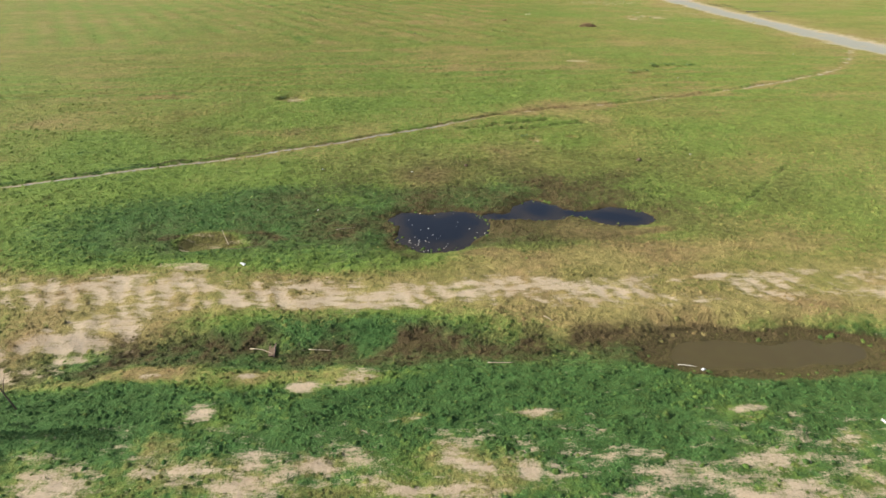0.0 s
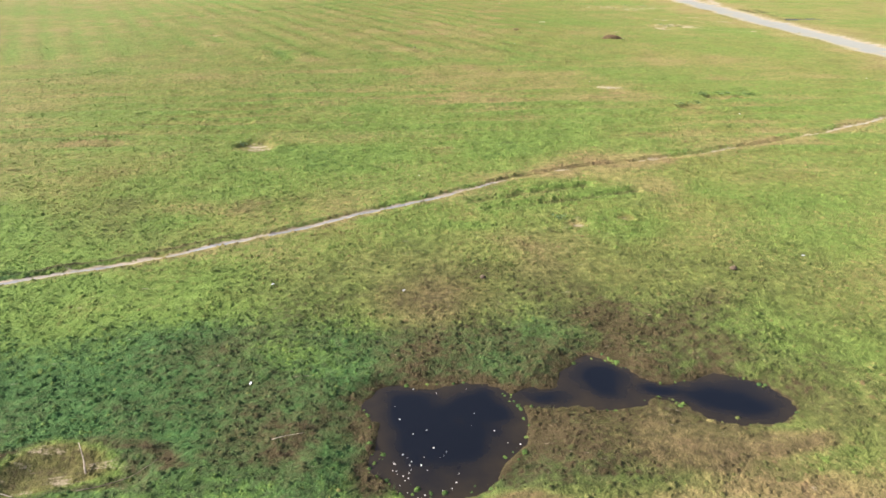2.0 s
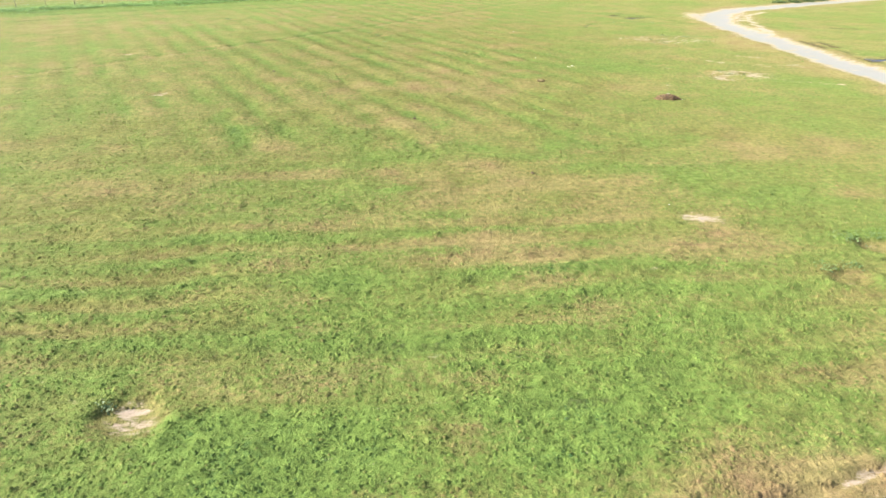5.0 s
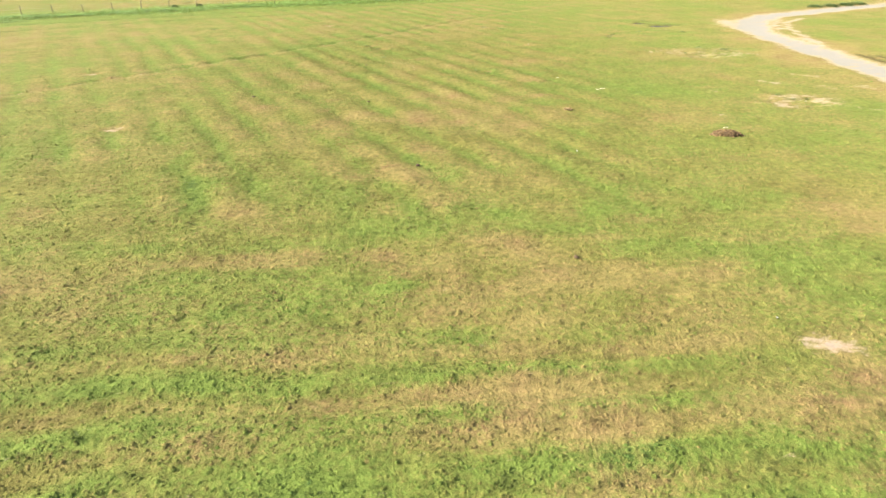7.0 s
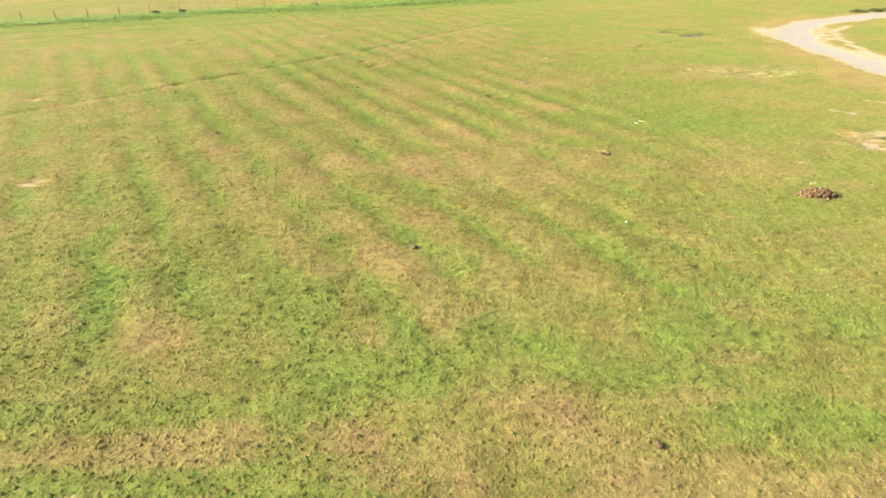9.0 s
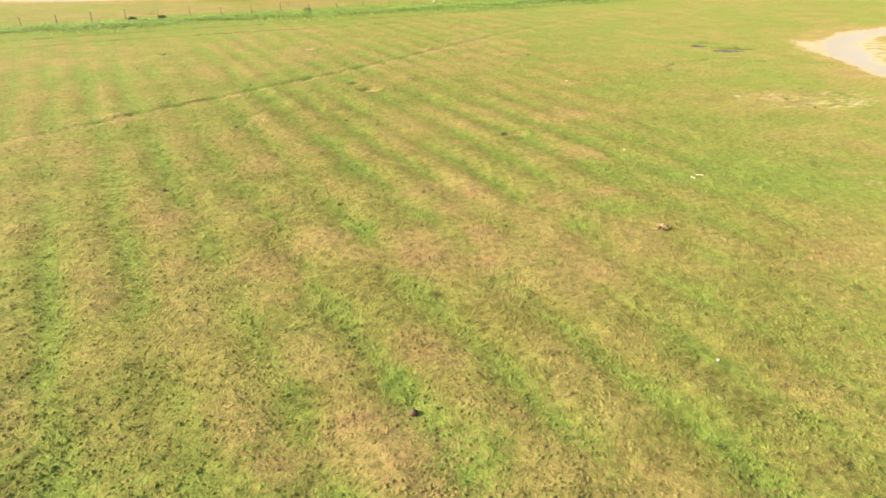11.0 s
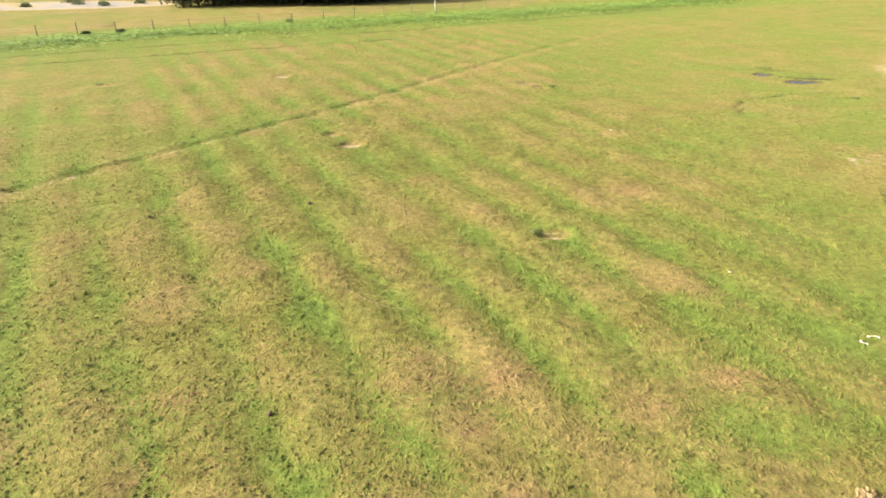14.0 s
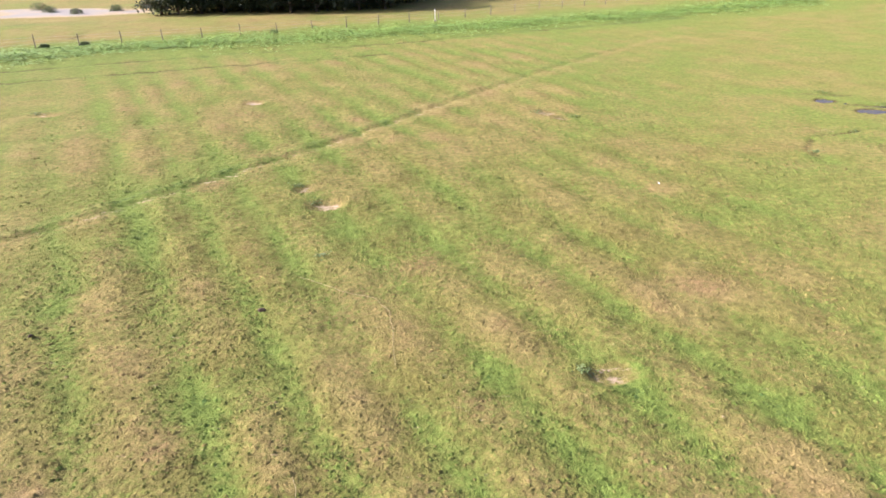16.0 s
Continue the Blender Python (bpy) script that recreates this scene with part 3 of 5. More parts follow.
def grain(n, l, scale, detail=4.0, rough=0.6, squash=1.0):
    g = n.new("ShaderNodeNewGeometry")
    if squash != 1.0:
        v = n.new("ShaderNodeVectorMath")
        v.operation = "MULTIPLY"
        v.inputs[1].default_value = (1.0, squash, 1.0)
        l.new(g.outputs["Position"], v.inputs[0])
        g = v
    t = n.new("ShaderNodeTexNoise")
    t.inputs["Scale"].default_value, t.inputs["Detail"].default_value, t.inputs["Roughness"].default_value = scale, detail, rough
    l.new(g.outputs[0], t.inputs["Vector"])
    return t.outputs["Fac"]


def calc(n, l, op, a, b):
    c = n.new("ShaderNodeMath")
    c.operation = op
    for socket, value in zip(c.inputs, (a, b)):
        if isinstance(value, bpy.types.NodeSocket):
            l.new(value, socket)
        else:
            socket.default_value = value
    return c.outputs[0]


OLIVE, GREEN, RANK = (0.158, 0.163, 0.043), (0.112, 0.172, 0.033), (0.042, 0.096, 0.026)
STRAW, RUSSET, MUD, SANDY = (0.226, 0.190, 0.070), (0.188, 0.130, 0.061), (0.060, 0.044, 0.022), (0.365, 0.305, 0.218)


def pasture_material(name, blades):
    m, n, l = material(name)
    cover = n.new("ShaderNodeAttribute")
    cover.attribute_name = "cover"
    rgb = n.new("ShaderNodeSeparateColor")
    l.new(cover.outputs["Color"], rgb.inputs[0])
    bare, mud, dry, lush = rgb.outputs[0], rgb.outputs[1], rgb.outputs[2], cover.outputs["Alpha"]
    patchy, mid, fine = grain(n, l, 0.9), grain(n, l, 5.0), grain(n, l, 26.0)
    push = spread(n, l, mid, 0.3, 0.7, -0.2, 0.2)
    thick = calc(n, l, "ADD", lush, push)
    thatch = mixer(n, l, spread(n, l, grain(n, l, 0.33, 3.0, 0.55), 0.42, 0.68), OLIVE, (0.130, 0.126, 0.034))
    tone = mixer(n, l, spread(n, l, thick, 0.1, 0.65), thatch, GREEN)
    tone = mixer(n, l, spread(n, l, thick, 0.8, 1.25), tone, RANK)
    straw = mixer(n, l, spread(n, l, grain(n, l, 0.45), 0.43, 0.66), STRAW, RUSSET)
    tone = mixer(n, l, spread(n, l, calc(n, l, "SUBTRACT", dry, push), 0.22, 0.92), tone, straw)
    tone = mixer(n, l, spread(n, l, calc(n, l, "ADD", mud, push), 0.25, 0.8), tone, MUD if not blades else (0.056, 0.050, 0.021))
    mottle = mixer(n, l, spread(n, l, fine, 0.3, 0.72), (0.83, 0.83, 0.83), (1.14, 1.14, 1.14))
    # random mottle whose dark end stands in for shade between grass clumps
    mottle = mixer(n, l, 1.0, mottle, mixer(n, l, spread(n, l, grain(n, l, 3.2, 5.0, 0.7), 0.32, 0.66), (0.58, 0.60, 0.58), (1.24, 1.23, 1.24)), "MULTIPLY")
    mottle = mixer(n, l, 1.0, mottle, mixer(n, l, spread(n, l, patchy, 0.34, 0.62), (0.86, 0.86, 0.86), (1.06, 1.06, 1.06)), "MULTIPLY")
    tone = mixer(n, l, 1.0, tone, mottle, "MULTIPLY")
    p = n.new("ShaderNodeBsdfPrincipled")
    p.inputs["Roughness"].default_value = 0.75 if blades else 0.95
    p.inputs["Specular IOR Level"].default_value = 0.25 if blades else 0.1
    p.inputs["Sheen Weight"].default_value, p.inputs["Sheen Roughness"].default_value = 0.08, 0.45
    p.inputs["Sheen Tint"].default_value = (0.84, 0.94, 0.20, 1)
    if blades:
        lay, facing, blend = n.new("ShaderNodeAttribute"), n.new("ShaderNodeNewGeometry"), n.new("ShaderNodeMix")
        lay.attribute_name = "lay"
        blend.data_type = "VECTOR"
        blend.inputs["Factor"].default_value = 0.7
        l.new(facing.outputs["Normal"], blend.inputs[4])
        l.new(lay.outputs["Vector"], blend.inputs[5])
        unit = n.new("ShaderNodeVectorMath")
        unit.operation = "NORMALIZE"
        l.new(blend.outputs[1], unit.inputs[0])
        l.new(unit.outputs[0], p.inputs["Normal"])
    else:
        ragged = calc(n, l, "ADD", bare, calc(n, l, "ADD", spread(n, l, fine, 0.3, 0.7, -0.16, 0.16), spread(n, l, grain(n, l, 1.5, 6.0, 0.7, 2.6), 0.3, 0.7, -0.42, 0.42)))
        sanded = spread(n, l, ragged, 0.32, 0.66)
        sand = mixer(n, l, spread(n, l, patchy, 0.3, 0.7), SANDY, (0.300, 0.238, 0.158))
        sand = mixer(n, l, spread(n, l, bare, 0.68, 0.92), sand, (0.226, 0.229, 0.225))
        sand = mixer(n, l, 1.0, sand, mixer(n, l, spread(n, l, grain(n, l, 11.0, 5.0, 0.7), 0.3, 0.7), (0.84, 0.83, 0.82), (1.10, 1.10, 1.10)), "MULTIPLY")
        tone = mixer(n, l, sanded, tone, sand)
        bump = n.new("ShaderNodeBump")
        l.new(spread(n, l, sanded, 0.0, 1.0, 1.0, 0.28), bump.inputs["Strength"])
        bump.inputs["Distance"].default_value = 0.10
        l.new(calc(n, l, "ADD", calc(n, l, "MULTIPLY", grain(n, l, 7.0, 5.0, 0.65), 0.75), calc(n, l, "MULTIPLY", fine, 0.25)), bump.inputs["Height"])
        l.new(bump.outputs["Normal"], p.inputs["Normal"])
    l.new(tone, p.inputs["Base Color"])
    return finish(m, p)


def plain_material(name, a, b, scale=20.0, rough=0.8, bump_height=0.01, metal=0.0):
    """A surface of two tones broken up by noise at two scales, with fine relief."""
    m, n, l = material(name)
    coarse, fine = grain(n, l, scale), grain(n, l, scale * 6)
    tone = mixer(n, l, spread(n, l, coarse, 0.3, 0.7), a, b)
    tone = mixer(n, l, 1.0, tone, mixer(n, l, spread(n, l, fine, 0.25, 0.75), (0.75, 0.75, 0.75), (1.2, 1.2, 1.2)), "MULTIPLY")
    p = n.new("ShaderNodeBsdfPrincipled")
    l.new(tone, p.inputs["Base Color"])
    p.inputs["Roughness"].default_value, p.inputs["Metallic"].default_value = rough, metal
    bump = n.new("ShaderNodeBump")
    bump.inputs["Strength"].default_value, bump.inputs["Distance"].default_value = 0.6, bump_height
    l.new(coarse, bump.inputs["Height"])
    l.new(bump.outputs["Normal"], p.inputs["Normal"])
    return finish(m, p)


def water_material(name, deep, silt, cloud):
    """Still pool water: dark where deep, silty where shallow, under a glossy skin with slight ripples."""
    m, n, l = material(name)
    depth = n.new("ShaderNodeAttribute")
    depth.attribute_name = "depth"
    stirred = calc(n, l, "ADD", depth.outputs["Fac"], spread(n, l, grain(n, l, cloud * 2), 0.3, 0.7, -0.09, 0.09))
    tone = mixer(n, l, spread(n, l, stirred, -0.02, 0.30), silt, deep)
    p = n.new("ShaderNodeBsdfPrincipled")
    l.new(tone, p.inputs["Base Color"])
    p.inputs["Roughness"].default_value, p.inputs["IOR"].default_value = 0.06, 1.33
    bump = n.new("ShaderNodeBump")
    bump.inputs["Strength"].default_value, bump.inputs["Distance"].default_value = 0.10, 0.01
    l.new(grain(n, l, 6.0), bump.inputs["Height"])
    l.new(bump.outputs["Normal"], p.inputs["Normal"])
    return finish(m, p)


M_GROUND = pasture_material("pasture_soil", False)
M_GRASS = pasture_material("grass_blades", True)
M_POND = water_material("pond_water", (0.005, 0.006, 0.008), (0.026, 0.020, 0.011), 0.8)
M_PUDDLE = water_material("muddy_water", (0.074, 0.064, 0.020), (0.066, 0.052, 0.018), 1.3)


# ---- large structure ----
def mesh_from(name, verts, faces):
    me = bpy.data.meshes.new(name)
    me.from_pydata(verts, [], faces)
    me.update()
    return me


def fast_mesh(name, co, faces):
    """A mesh from numpy arrays: places (n, 3) and faces (m, k)."""
    me = bpy.data.meshes.new(name)
    k = faces.shape[1]
    me.vertices.add(len(co))
    me.vertices.foreach_set("co", co.astype(np.float32).ravel())
    me.loops.add(faces.size)
    me.loops.foreach_set("vertex_index", faces.astype(np.int32).ravel())
    me.polygons.add(len(faces))
    me.polygons.foreach_set("loop_start", np.arange(0, faces.size, k, dtype=np.int32))
    me.update(calc_edges=True)
    return me


def axis_steps(start, fine0, fine1, end, fine, grow=1.13, cap=400.0):
    """Grid lines: even between fine0 and fine1, then ever wider out to start and end."""
    mid = list(np.arange(fine0, fine1 + fine / 2, fine))
    left, right, a, b = [], [], fine, fine
    p = mid[0]
    while p > start:
        a = min(a * grow, cap)
        p -= a
        left.append(p)
    p = mid[-1]
    while p < end:
        b = min(b * grow, cap)
        p += b
        right.append(p)
    return np.array(left[::-1] + mid + right)


def build_ground():
    """The ground sheet; returns its grid lines and, on them, height, cover and slope, for what grows on it."""
    xs = axis_steps(-120, -13.5, 15.0, 120, 0.125, 1.026)
    xs = np.concatenate([-np.geomspace(2600, 135, 12), xs, np.geomspace(135, 2600, 12)])
    ys = np.concatenate([np.arange(-2, 30, 0.115), np.arange(30, 95, 0.15), axis_steps(95.2, 95.2, 95.3, 200, 0.16, 1.012)])
    ys = np.concatenate([-np.geomspace(2600, 6, 16), [-3.5], ys[ys < 200], np.geomspace(203, 2800, 24)])
    gx, gy = np.meshgrid(xs, ys)
    x, y = gx.ravel(), gy.ravel()
    z, bare, mud, dry, lush = pasture(x, y)
    nx, ny = len(xs), len(ys)
    base = (np.arange(ny - 1)[:, None] * nx + np.arange(nx - 1)[None, :]).ravel()
    me = fast_mesh("ground", np.stack([x, y, z], 1), np.stack([base, base + 1, base + 1 + nx, base + nx], 1))
    me.polygons.foreach_set("use_smooth", np.ones(len(me.polygons), dtype=bool))
    at = me.attributes.new("cover", "FLOAT_COLOR", "POINT")
    at.data.foreach_set("color", np.stack([bare, mud, dry, lush], 1).astype(np.float32).ravel())
    me.materials.append(M_GROUND)
    tagged(new("ground", me), "grazed pasture of green and straw-coloured grass with bare soil", "ground", kind="structure")
    dzdy, dzdx = np.gradient(z.reshape(ny, nx), ys, xs)
    return xs, ys, [v.reshape(ny, nx) for v in (z, bare, mud, dry, lush)] + [dzdx, dzdy]


def on_ground(x, y):
    """Height, cover and slope of the ground sheet at arrays of places, read between its grid lines."""
    xs, ys, layers = GROUND
    i = np.clip(np.searchsorted(xs, x) - 1, 0, len(xs) - 2)
    j = np.clip(np.searchsorted(ys, y) - 1, 0, len(ys) - 2)
    u, v = (x - xs[i]) / (xs[i + 1] - xs[i]), (y - ys[j]) / (ys[j + 1] - ys[j])
    return [(a[j, i] * (1 - u) + a[j, i + 1] * u) * (1 - v) + (a[j + 1, i] * (1 - u) + a[j + 1, i + 1] * u) * v for a in layers]


def build_grass(name, x0, x1, y0, y1, per_m2, blades, low, high, wide, seed, label, radius=0.05, even=False):
    rng = np.random.default_rng(seed)
    count = int((x1 - x0) * (y1 - y0) * per_m2)
    x, y = rng.uniform(x0, x1, count), rng.uniform(y0, y1, count)
    thin = np.exp(-np.clip(np.abs(x - 0.4) - 11.5, 0, 99) / 6.5) * np.exp(-np.clip(y - 92, 0, 99) / 16)
    thin = np.clip(0.25 + 1.5 * vnoise(x / 6, y / 3, seed), 0, 1) if even else thin
    stay = rng.uniform(0, 1, count) < thin
    x, y, thin = x[stay], y[stay], thin[stay]
    z, bare, mud, dry, lush, slope_x, slope_y = on_ground(x, y)
    reeds = 0.6 * ((rng.uniform(0, 1, len(x)) < 0.30) & (vnoise(x / 0.5, y / 0.3, 91) > 0.52))
    pools = np.full(x.shape, -1.0)
    for lobes, wobble, thick in ((POND, 0.22, 0.5), (PUDDLE, 0.22, 0.7), (FAR_PUDDLE, 0.22, 0.0)):
        at = np.flatnonzero((blots(x, y, [(a, b, 2 * c, 2 * d) for a, b, c, d in lobes], 0.6) > 0))
        if at.size:
            pools[at] = np.maximum(pools[at], wet(x[at], y[at], lobes, wobble) - thick * reeds[at])
    clump = 0.5 * vnoise(x / 0.28, y / 0.28, seed + 3) + 0.3 * vnoise(x / 0.75, y / 0.75, seed + 4) + 0.4 * billow(x, y, 0.55, 95)
    want = (1 - 0.97 * bare) * (1 - 0.30 * mud) * (0.3 + 1.0 * clump)
    keep = (rng.uniform(0, 1, len(x)) < want) & (pools < 0.02) & (lush > -0.2)
    x, y, z, bare, mud, dry, lush, slope_x, slope_y, clump, thin = (v[keep] for v in (x, y, z, bare, mud, dry, lush, slope_x, slope_y, clump, thin))
    big = np.clip(thin, 0.06, 1) ** -0.12
    tall = rng.uniform(low, high, len(x)) * (0.65 + 0.6 * np.clip(lush, 0, 1.2) - 0.15 * dry) * (0.45 + 1.0 * clump) * big
    n = len(x) * blades
    rep = lambda v: np.repeat(v, blades)
    turn = rng.uniform(0, 2 * np.pi, n)
    lean = rng.uniform(0.15, 0.95, n) * rep(tall)
    w = rng.uniform(0.6, 1.3, n) * wide * rep(big)
    off = rng.uniform(0, radius, n)
    bx, by = rep(x) + off * np.cos(turn), rep(y) + off * np.sin(turn)
    bz = rep(z) - 0.01 + (bx - rep(x)) * rep(slope_x) + (by - rep(y)) * rep(slope_y)
    sx, sy = -np.sin(turn) * w / 2, np.cos(turn) * w / 2
    co = np.empty((n, 3, 3))
    co[:, 0] = np.stack([bx - sx, by - sy, bz], 1)
    co[:, 1] = np.stack([bx + sx, by + sy, bz], 1)
    co[:, 2] = np.stack([bx + lean * np.cos(turn), by + lean * np.sin(turn), bz + rep(tall) * rng.uniform(0.6, 1.1, n)], 1)
    me = fast_mesh(name, co.reshape(-1, 3), np.arange(3 * n).reshape(n, 3))
    at = me.attributes.new("cover", "FLOAT_COLOR", "FACE")
    shade = rng.normal(0, 0.10, n)
    at.data.foreach_set("color", np.stack([rep(bare), rep(mud), np.clip(rep(dry) + shade, 0, 1), np.clip(rep(lush) - shade, 0, 1.4)], 1).astype(np.float32).ravel())
    lay = np.stack([-rep(slope_x) + 0.5 * np.cos(turn), -rep(slope_y) + 0.5 * np.sin(turn), np.ones(n)], 1)
    lay /= np.linalg.norm(lay, axis=1)[:, None]
    me.attributes.new("lay", "FLOAT_VECTOR", "FACE").data.foreach_set("vector", lay.astype(np.float32).ravel())
    me.materials.append(M_GRASS)
    return tagged(new(name, me), label, "grass", kind="stuff")


def build_tufts(name, x0, x1, y0, y1, per_m2, seed, label):
    """Bitten-down tufts: low uneven cushions with six sides, no two alike."""
    rng = np.random.default_rng(seed)
    count = int((x1 - x0) * (y1 - y0) * per_m2)
    x, y = rng.uniform(x0, x1, count), rng.uniform(y0, y1, count)
    thin = np.exp(-np.clip(np.abs(x - 0.4) - 11.5, 0, 99) / 8) * np.exp(-np.clip(y - 96, 0, 99) / 18)
    gather = vnoise(x / 0.5, y / 0.5, seed + 1) * 0.6 + vnoise(x / 1.7, y / 1.7, seed + 2) * 0.7
    stay = rng.uniform(0, 1, count) < thin * np.clip(gather, 0.1, 1)
    x, y, thin = x[stay], y[stay], thin[stay]
    z, bare, mud, dry, lush, slope_x, slope_y = on_ground(x, y)
    deep = np.full(x.shape, -1.0)
    for lobes, wobble in ((POND, 0.22), (PUDDLE, 0.22), (FAR_PUDDLE, 0.22)):
        at = np.flatnonzero(blots(x, y, [(a, b, 2 * c, 2 * d) for a, b, c, d in lobes], 0.6) > 0)
        if at.size:
            deep[at] = np.maximum(deep[at], wet(x[at], y[at], lobes, wobble))
    rooted = np.where((vnoise(x / 0.45, y / 0.45, 91) > 0.48) & (rng.uniform(0, 1, len(x)) < 0.75), 0.20, 0.03)
    z = np.where(deep > -0.2, np.maximum(z, np.where(y > 60, FAR_LEVEL, np.where(y > 7, POND_LEVEL, PUDDLE_LEVEL)) - 0.012), z)
    keep = (rng.uniform(0, 1, len(x)) < 1 - 1.9 * bare) & (deep < rooted) & (lush > -0.2)
    x, y, z, bare, mud, dry, lush, slope_x, slope_y, thin = (v[keep] for v in (x, y, z, bare, mud, dry, lush, slope_x, slope_y, thin))
    mud, lush = np.where(deep[keep] > 0, 0.25, mud), np.where(deep[keep] > 0, 1.0, lush)
    n = len(x)
    size = np.clip(rng.lognormal(-0.05, 0.32, n), 0.4, 1.7) * np.clip(thin, 0.1, 1) ** -0.15
    r = 0.056 * size
    tall = r * rng.uniform(0.42, 0.90, n) * (0.92 + 0.12 * np.clip(lush, 0, 1))
    co = np.empty((n, 7, 3))
    spin = rng.uniform(0, 2 * np.pi, n)
    co[:, 0] = np.stack([x + r * rng.uniform(-0.35, 0.35, n), y + r * rng.uniform(-0.35, 0.35, n), z + tall], 1)
    for k in range(6):
        a, q = spin + k * np.pi / 3, r * rng.uniform(0.65, 1.3, n)
        dx, dy = q * np.cos(a), q * np.sin(a)
        co[:, k + 1] = np.stack([x + dx, y + dy, z + dx * slope_x + dy * slope_y - 0.012], 1)
    start = 7 * np.arange(n)[:, None]
    fan = np.stack([np.concatenate([start, start + 1 + k, start + 1 + (k + 1) % 6], 1) for k in range(6)], 1)
    me = fast_mesh(name, co.reshape(-1, 3), fan.reshape(-1, 3))
    me.polygons.foreach_set("use_smooth", np.ones(len(me.polygons), dtype=bool))
    at = me.attributes.new("cover", "FLOAT_COLOR", "POINT")
    shift = rng.normal(0, 0.13, n)
    tone = np.stack([np.zeros(n), mud, np.clip(dry + shift, 0, 1), np.clip(lush - shift, 0, 1.4)], 1)
    at.data.foreach_set("color", np.repeat(tone, 7, axis=0).astype(np.float32).ravel())
    me.materials.append(M_GROUND)
    return tagged(new(name, me), label, "grass", kind="stuff")


def water_sheet(name, x0, x1, y0, y1, level, mat, label):
    nx, ny = int((x1 - x0) / 0.12), int((y1 - y0) / 0.12)
    gx, gy = np.meshgrid(np.linspace(x0, x1, nx), np.linspace(y0, y1, ny))
    x, y = gx.ravel(), gy.ravel()
    depth = level - pasture(x, y)[0]
    base = (np.arange(ny - 1)[:, None] * nx + np.arange(nx - 1)[None, :]).ravel()
    faces = np.stack([base, base + 1, base + 1 + nx, base + nx], 1)
    me = fast_mesh(name, np.stack([x, y, np.full(x.size, level)], 1), faces[depth[faces].max(1) > -0.03])
    me.attributes.new("depth", "FLOAT", "POINT").data.foreach_set("value", np.clip(depth, 0, 1).astype(np.float32))
    me.materials.append(mat)
    return tagged(new(name, me), label, "water", kind="structure")


GROUND = build_ground()
water_sheet("pond_water", -1.4, 8.9, 9.2, 14.4, POND_LEVEL, M_POND, "still dark blue pond water with pale flecks floating")
water_sheet("puddle_water", 3.9, 11.4, 3.0, 5.0, PUDDLE_LEVEL, M_PUDDLE, "shallow brown muddy water lying in the ditch")
water_sheet("far_puddle_water", 43.2, 47.2, 79.9, 81.5, FAR_LEVEL, M_PUDDLE, "narrow rain puddle lying beside the sandy road")
water_sheet("far_puddle_water", 27.0, 29.4, 117.2, 119.6, FAR_LEVEL, M_PUDDLE, "small shallow rain puddle reflecting the sky")
water_sheet("far_puddle_water", 28.2, 31.9, 114.0, 116.4, FAR_LEVEL, M_PUDDLE, "small shallow rain puddle reflecting the sky")
build_tufts("grass_tufts", -36, 38, -1.5, 150, 72, 17, "bitten-down cushions of grass covering the whole pasture")
build_grass("pasture_grass", -34, 36, -1.5, 150, 30, 4, 0.022, 0.062, 0.015, 5, "short tufted pasture grass, green to straw, heavily grazed")
build_grass("grass_clumps", -34, 36, -1.5, 150, 6, 9, 0.045, 0.095, 0.018, 9, "taller green clumps left standing in the grazed grass", 0.07)
build_grass("grass_tussocks", -48, 48, 16, 150, 0.08, 30, 0.09, 0.17, 0.028, 13, "scattered low tussocks of dark green grass", 0.17, True)


# ---- things ----
def ground_at(x, y):
    return float(on_ground(np.array([float(x)]), np.array([float(y)]))[0][0])


def part(name, bm, mat, parent=None, label="", smooth=True):
    me = bpy.data.meshes.new(name)
    bm.to_mesh(me)
    bm.free()
    if smooth:
        me.polygons.foreach_set("use_smooth", np.ones(len(me.polygons), dtype=bool))
    me.materials.append(mat)
    ob = new(name, me)
    ob.parent = parent
    return tagged(ob, label)


def tube(bm, pts, radii, sides=7):
    """A tapered, closed tube along points."""
    rings = []
    for k, (p, r) in enumerate(zip(pts, radii)):
        p = Vector(p)
        run = Vector(pts[min(k + 1, len(pts) - 1)]) - Vector(pts[max(k - 1, 0)])
        q = run.to_track_quat("Z", "Y")
        rings.append([bm.verts.new(p + q @ Vector((r * math.cos(a), r * math.sin(a), 0))) for a in (2 * math.pi * j / sides for j in range(sides))])
    for a, b in zip(rings[:-1], rings[1:]):
        for j in range(sides):
            bm.faces.new((a[j], a[(j + 1) % sides], b[(j + 1) % sides], b[j]))
    bm.faces.new(rings[0][::-1])
    bm.faces.new(rings[-1])
    return bm


def lump(bm, centre, size, seed, rough=0.3, detail=2, flat=-9.0):
    """A lumpy stone-like body; nothing of it lies below flat."""
    made = bmesh.ops.create_icosphere(bm, subdivisions=detail, radius=1.0)["verts"]
    for v in made:
        k = 1 + rough * noise.noise(v.co * 1.6 + Vector((seed * 3.7, seed, 0))) + 0.5 * rough * noise.noise(v.co * 4.0 + Vector((0, seed * 2.1, 0)))
        v.co = Vector((v.co.x * size[0] * k, v.co.y * size[1] * k, max(v.co.z * size[2] * k, flat))) + Vector(centre)
    return bm


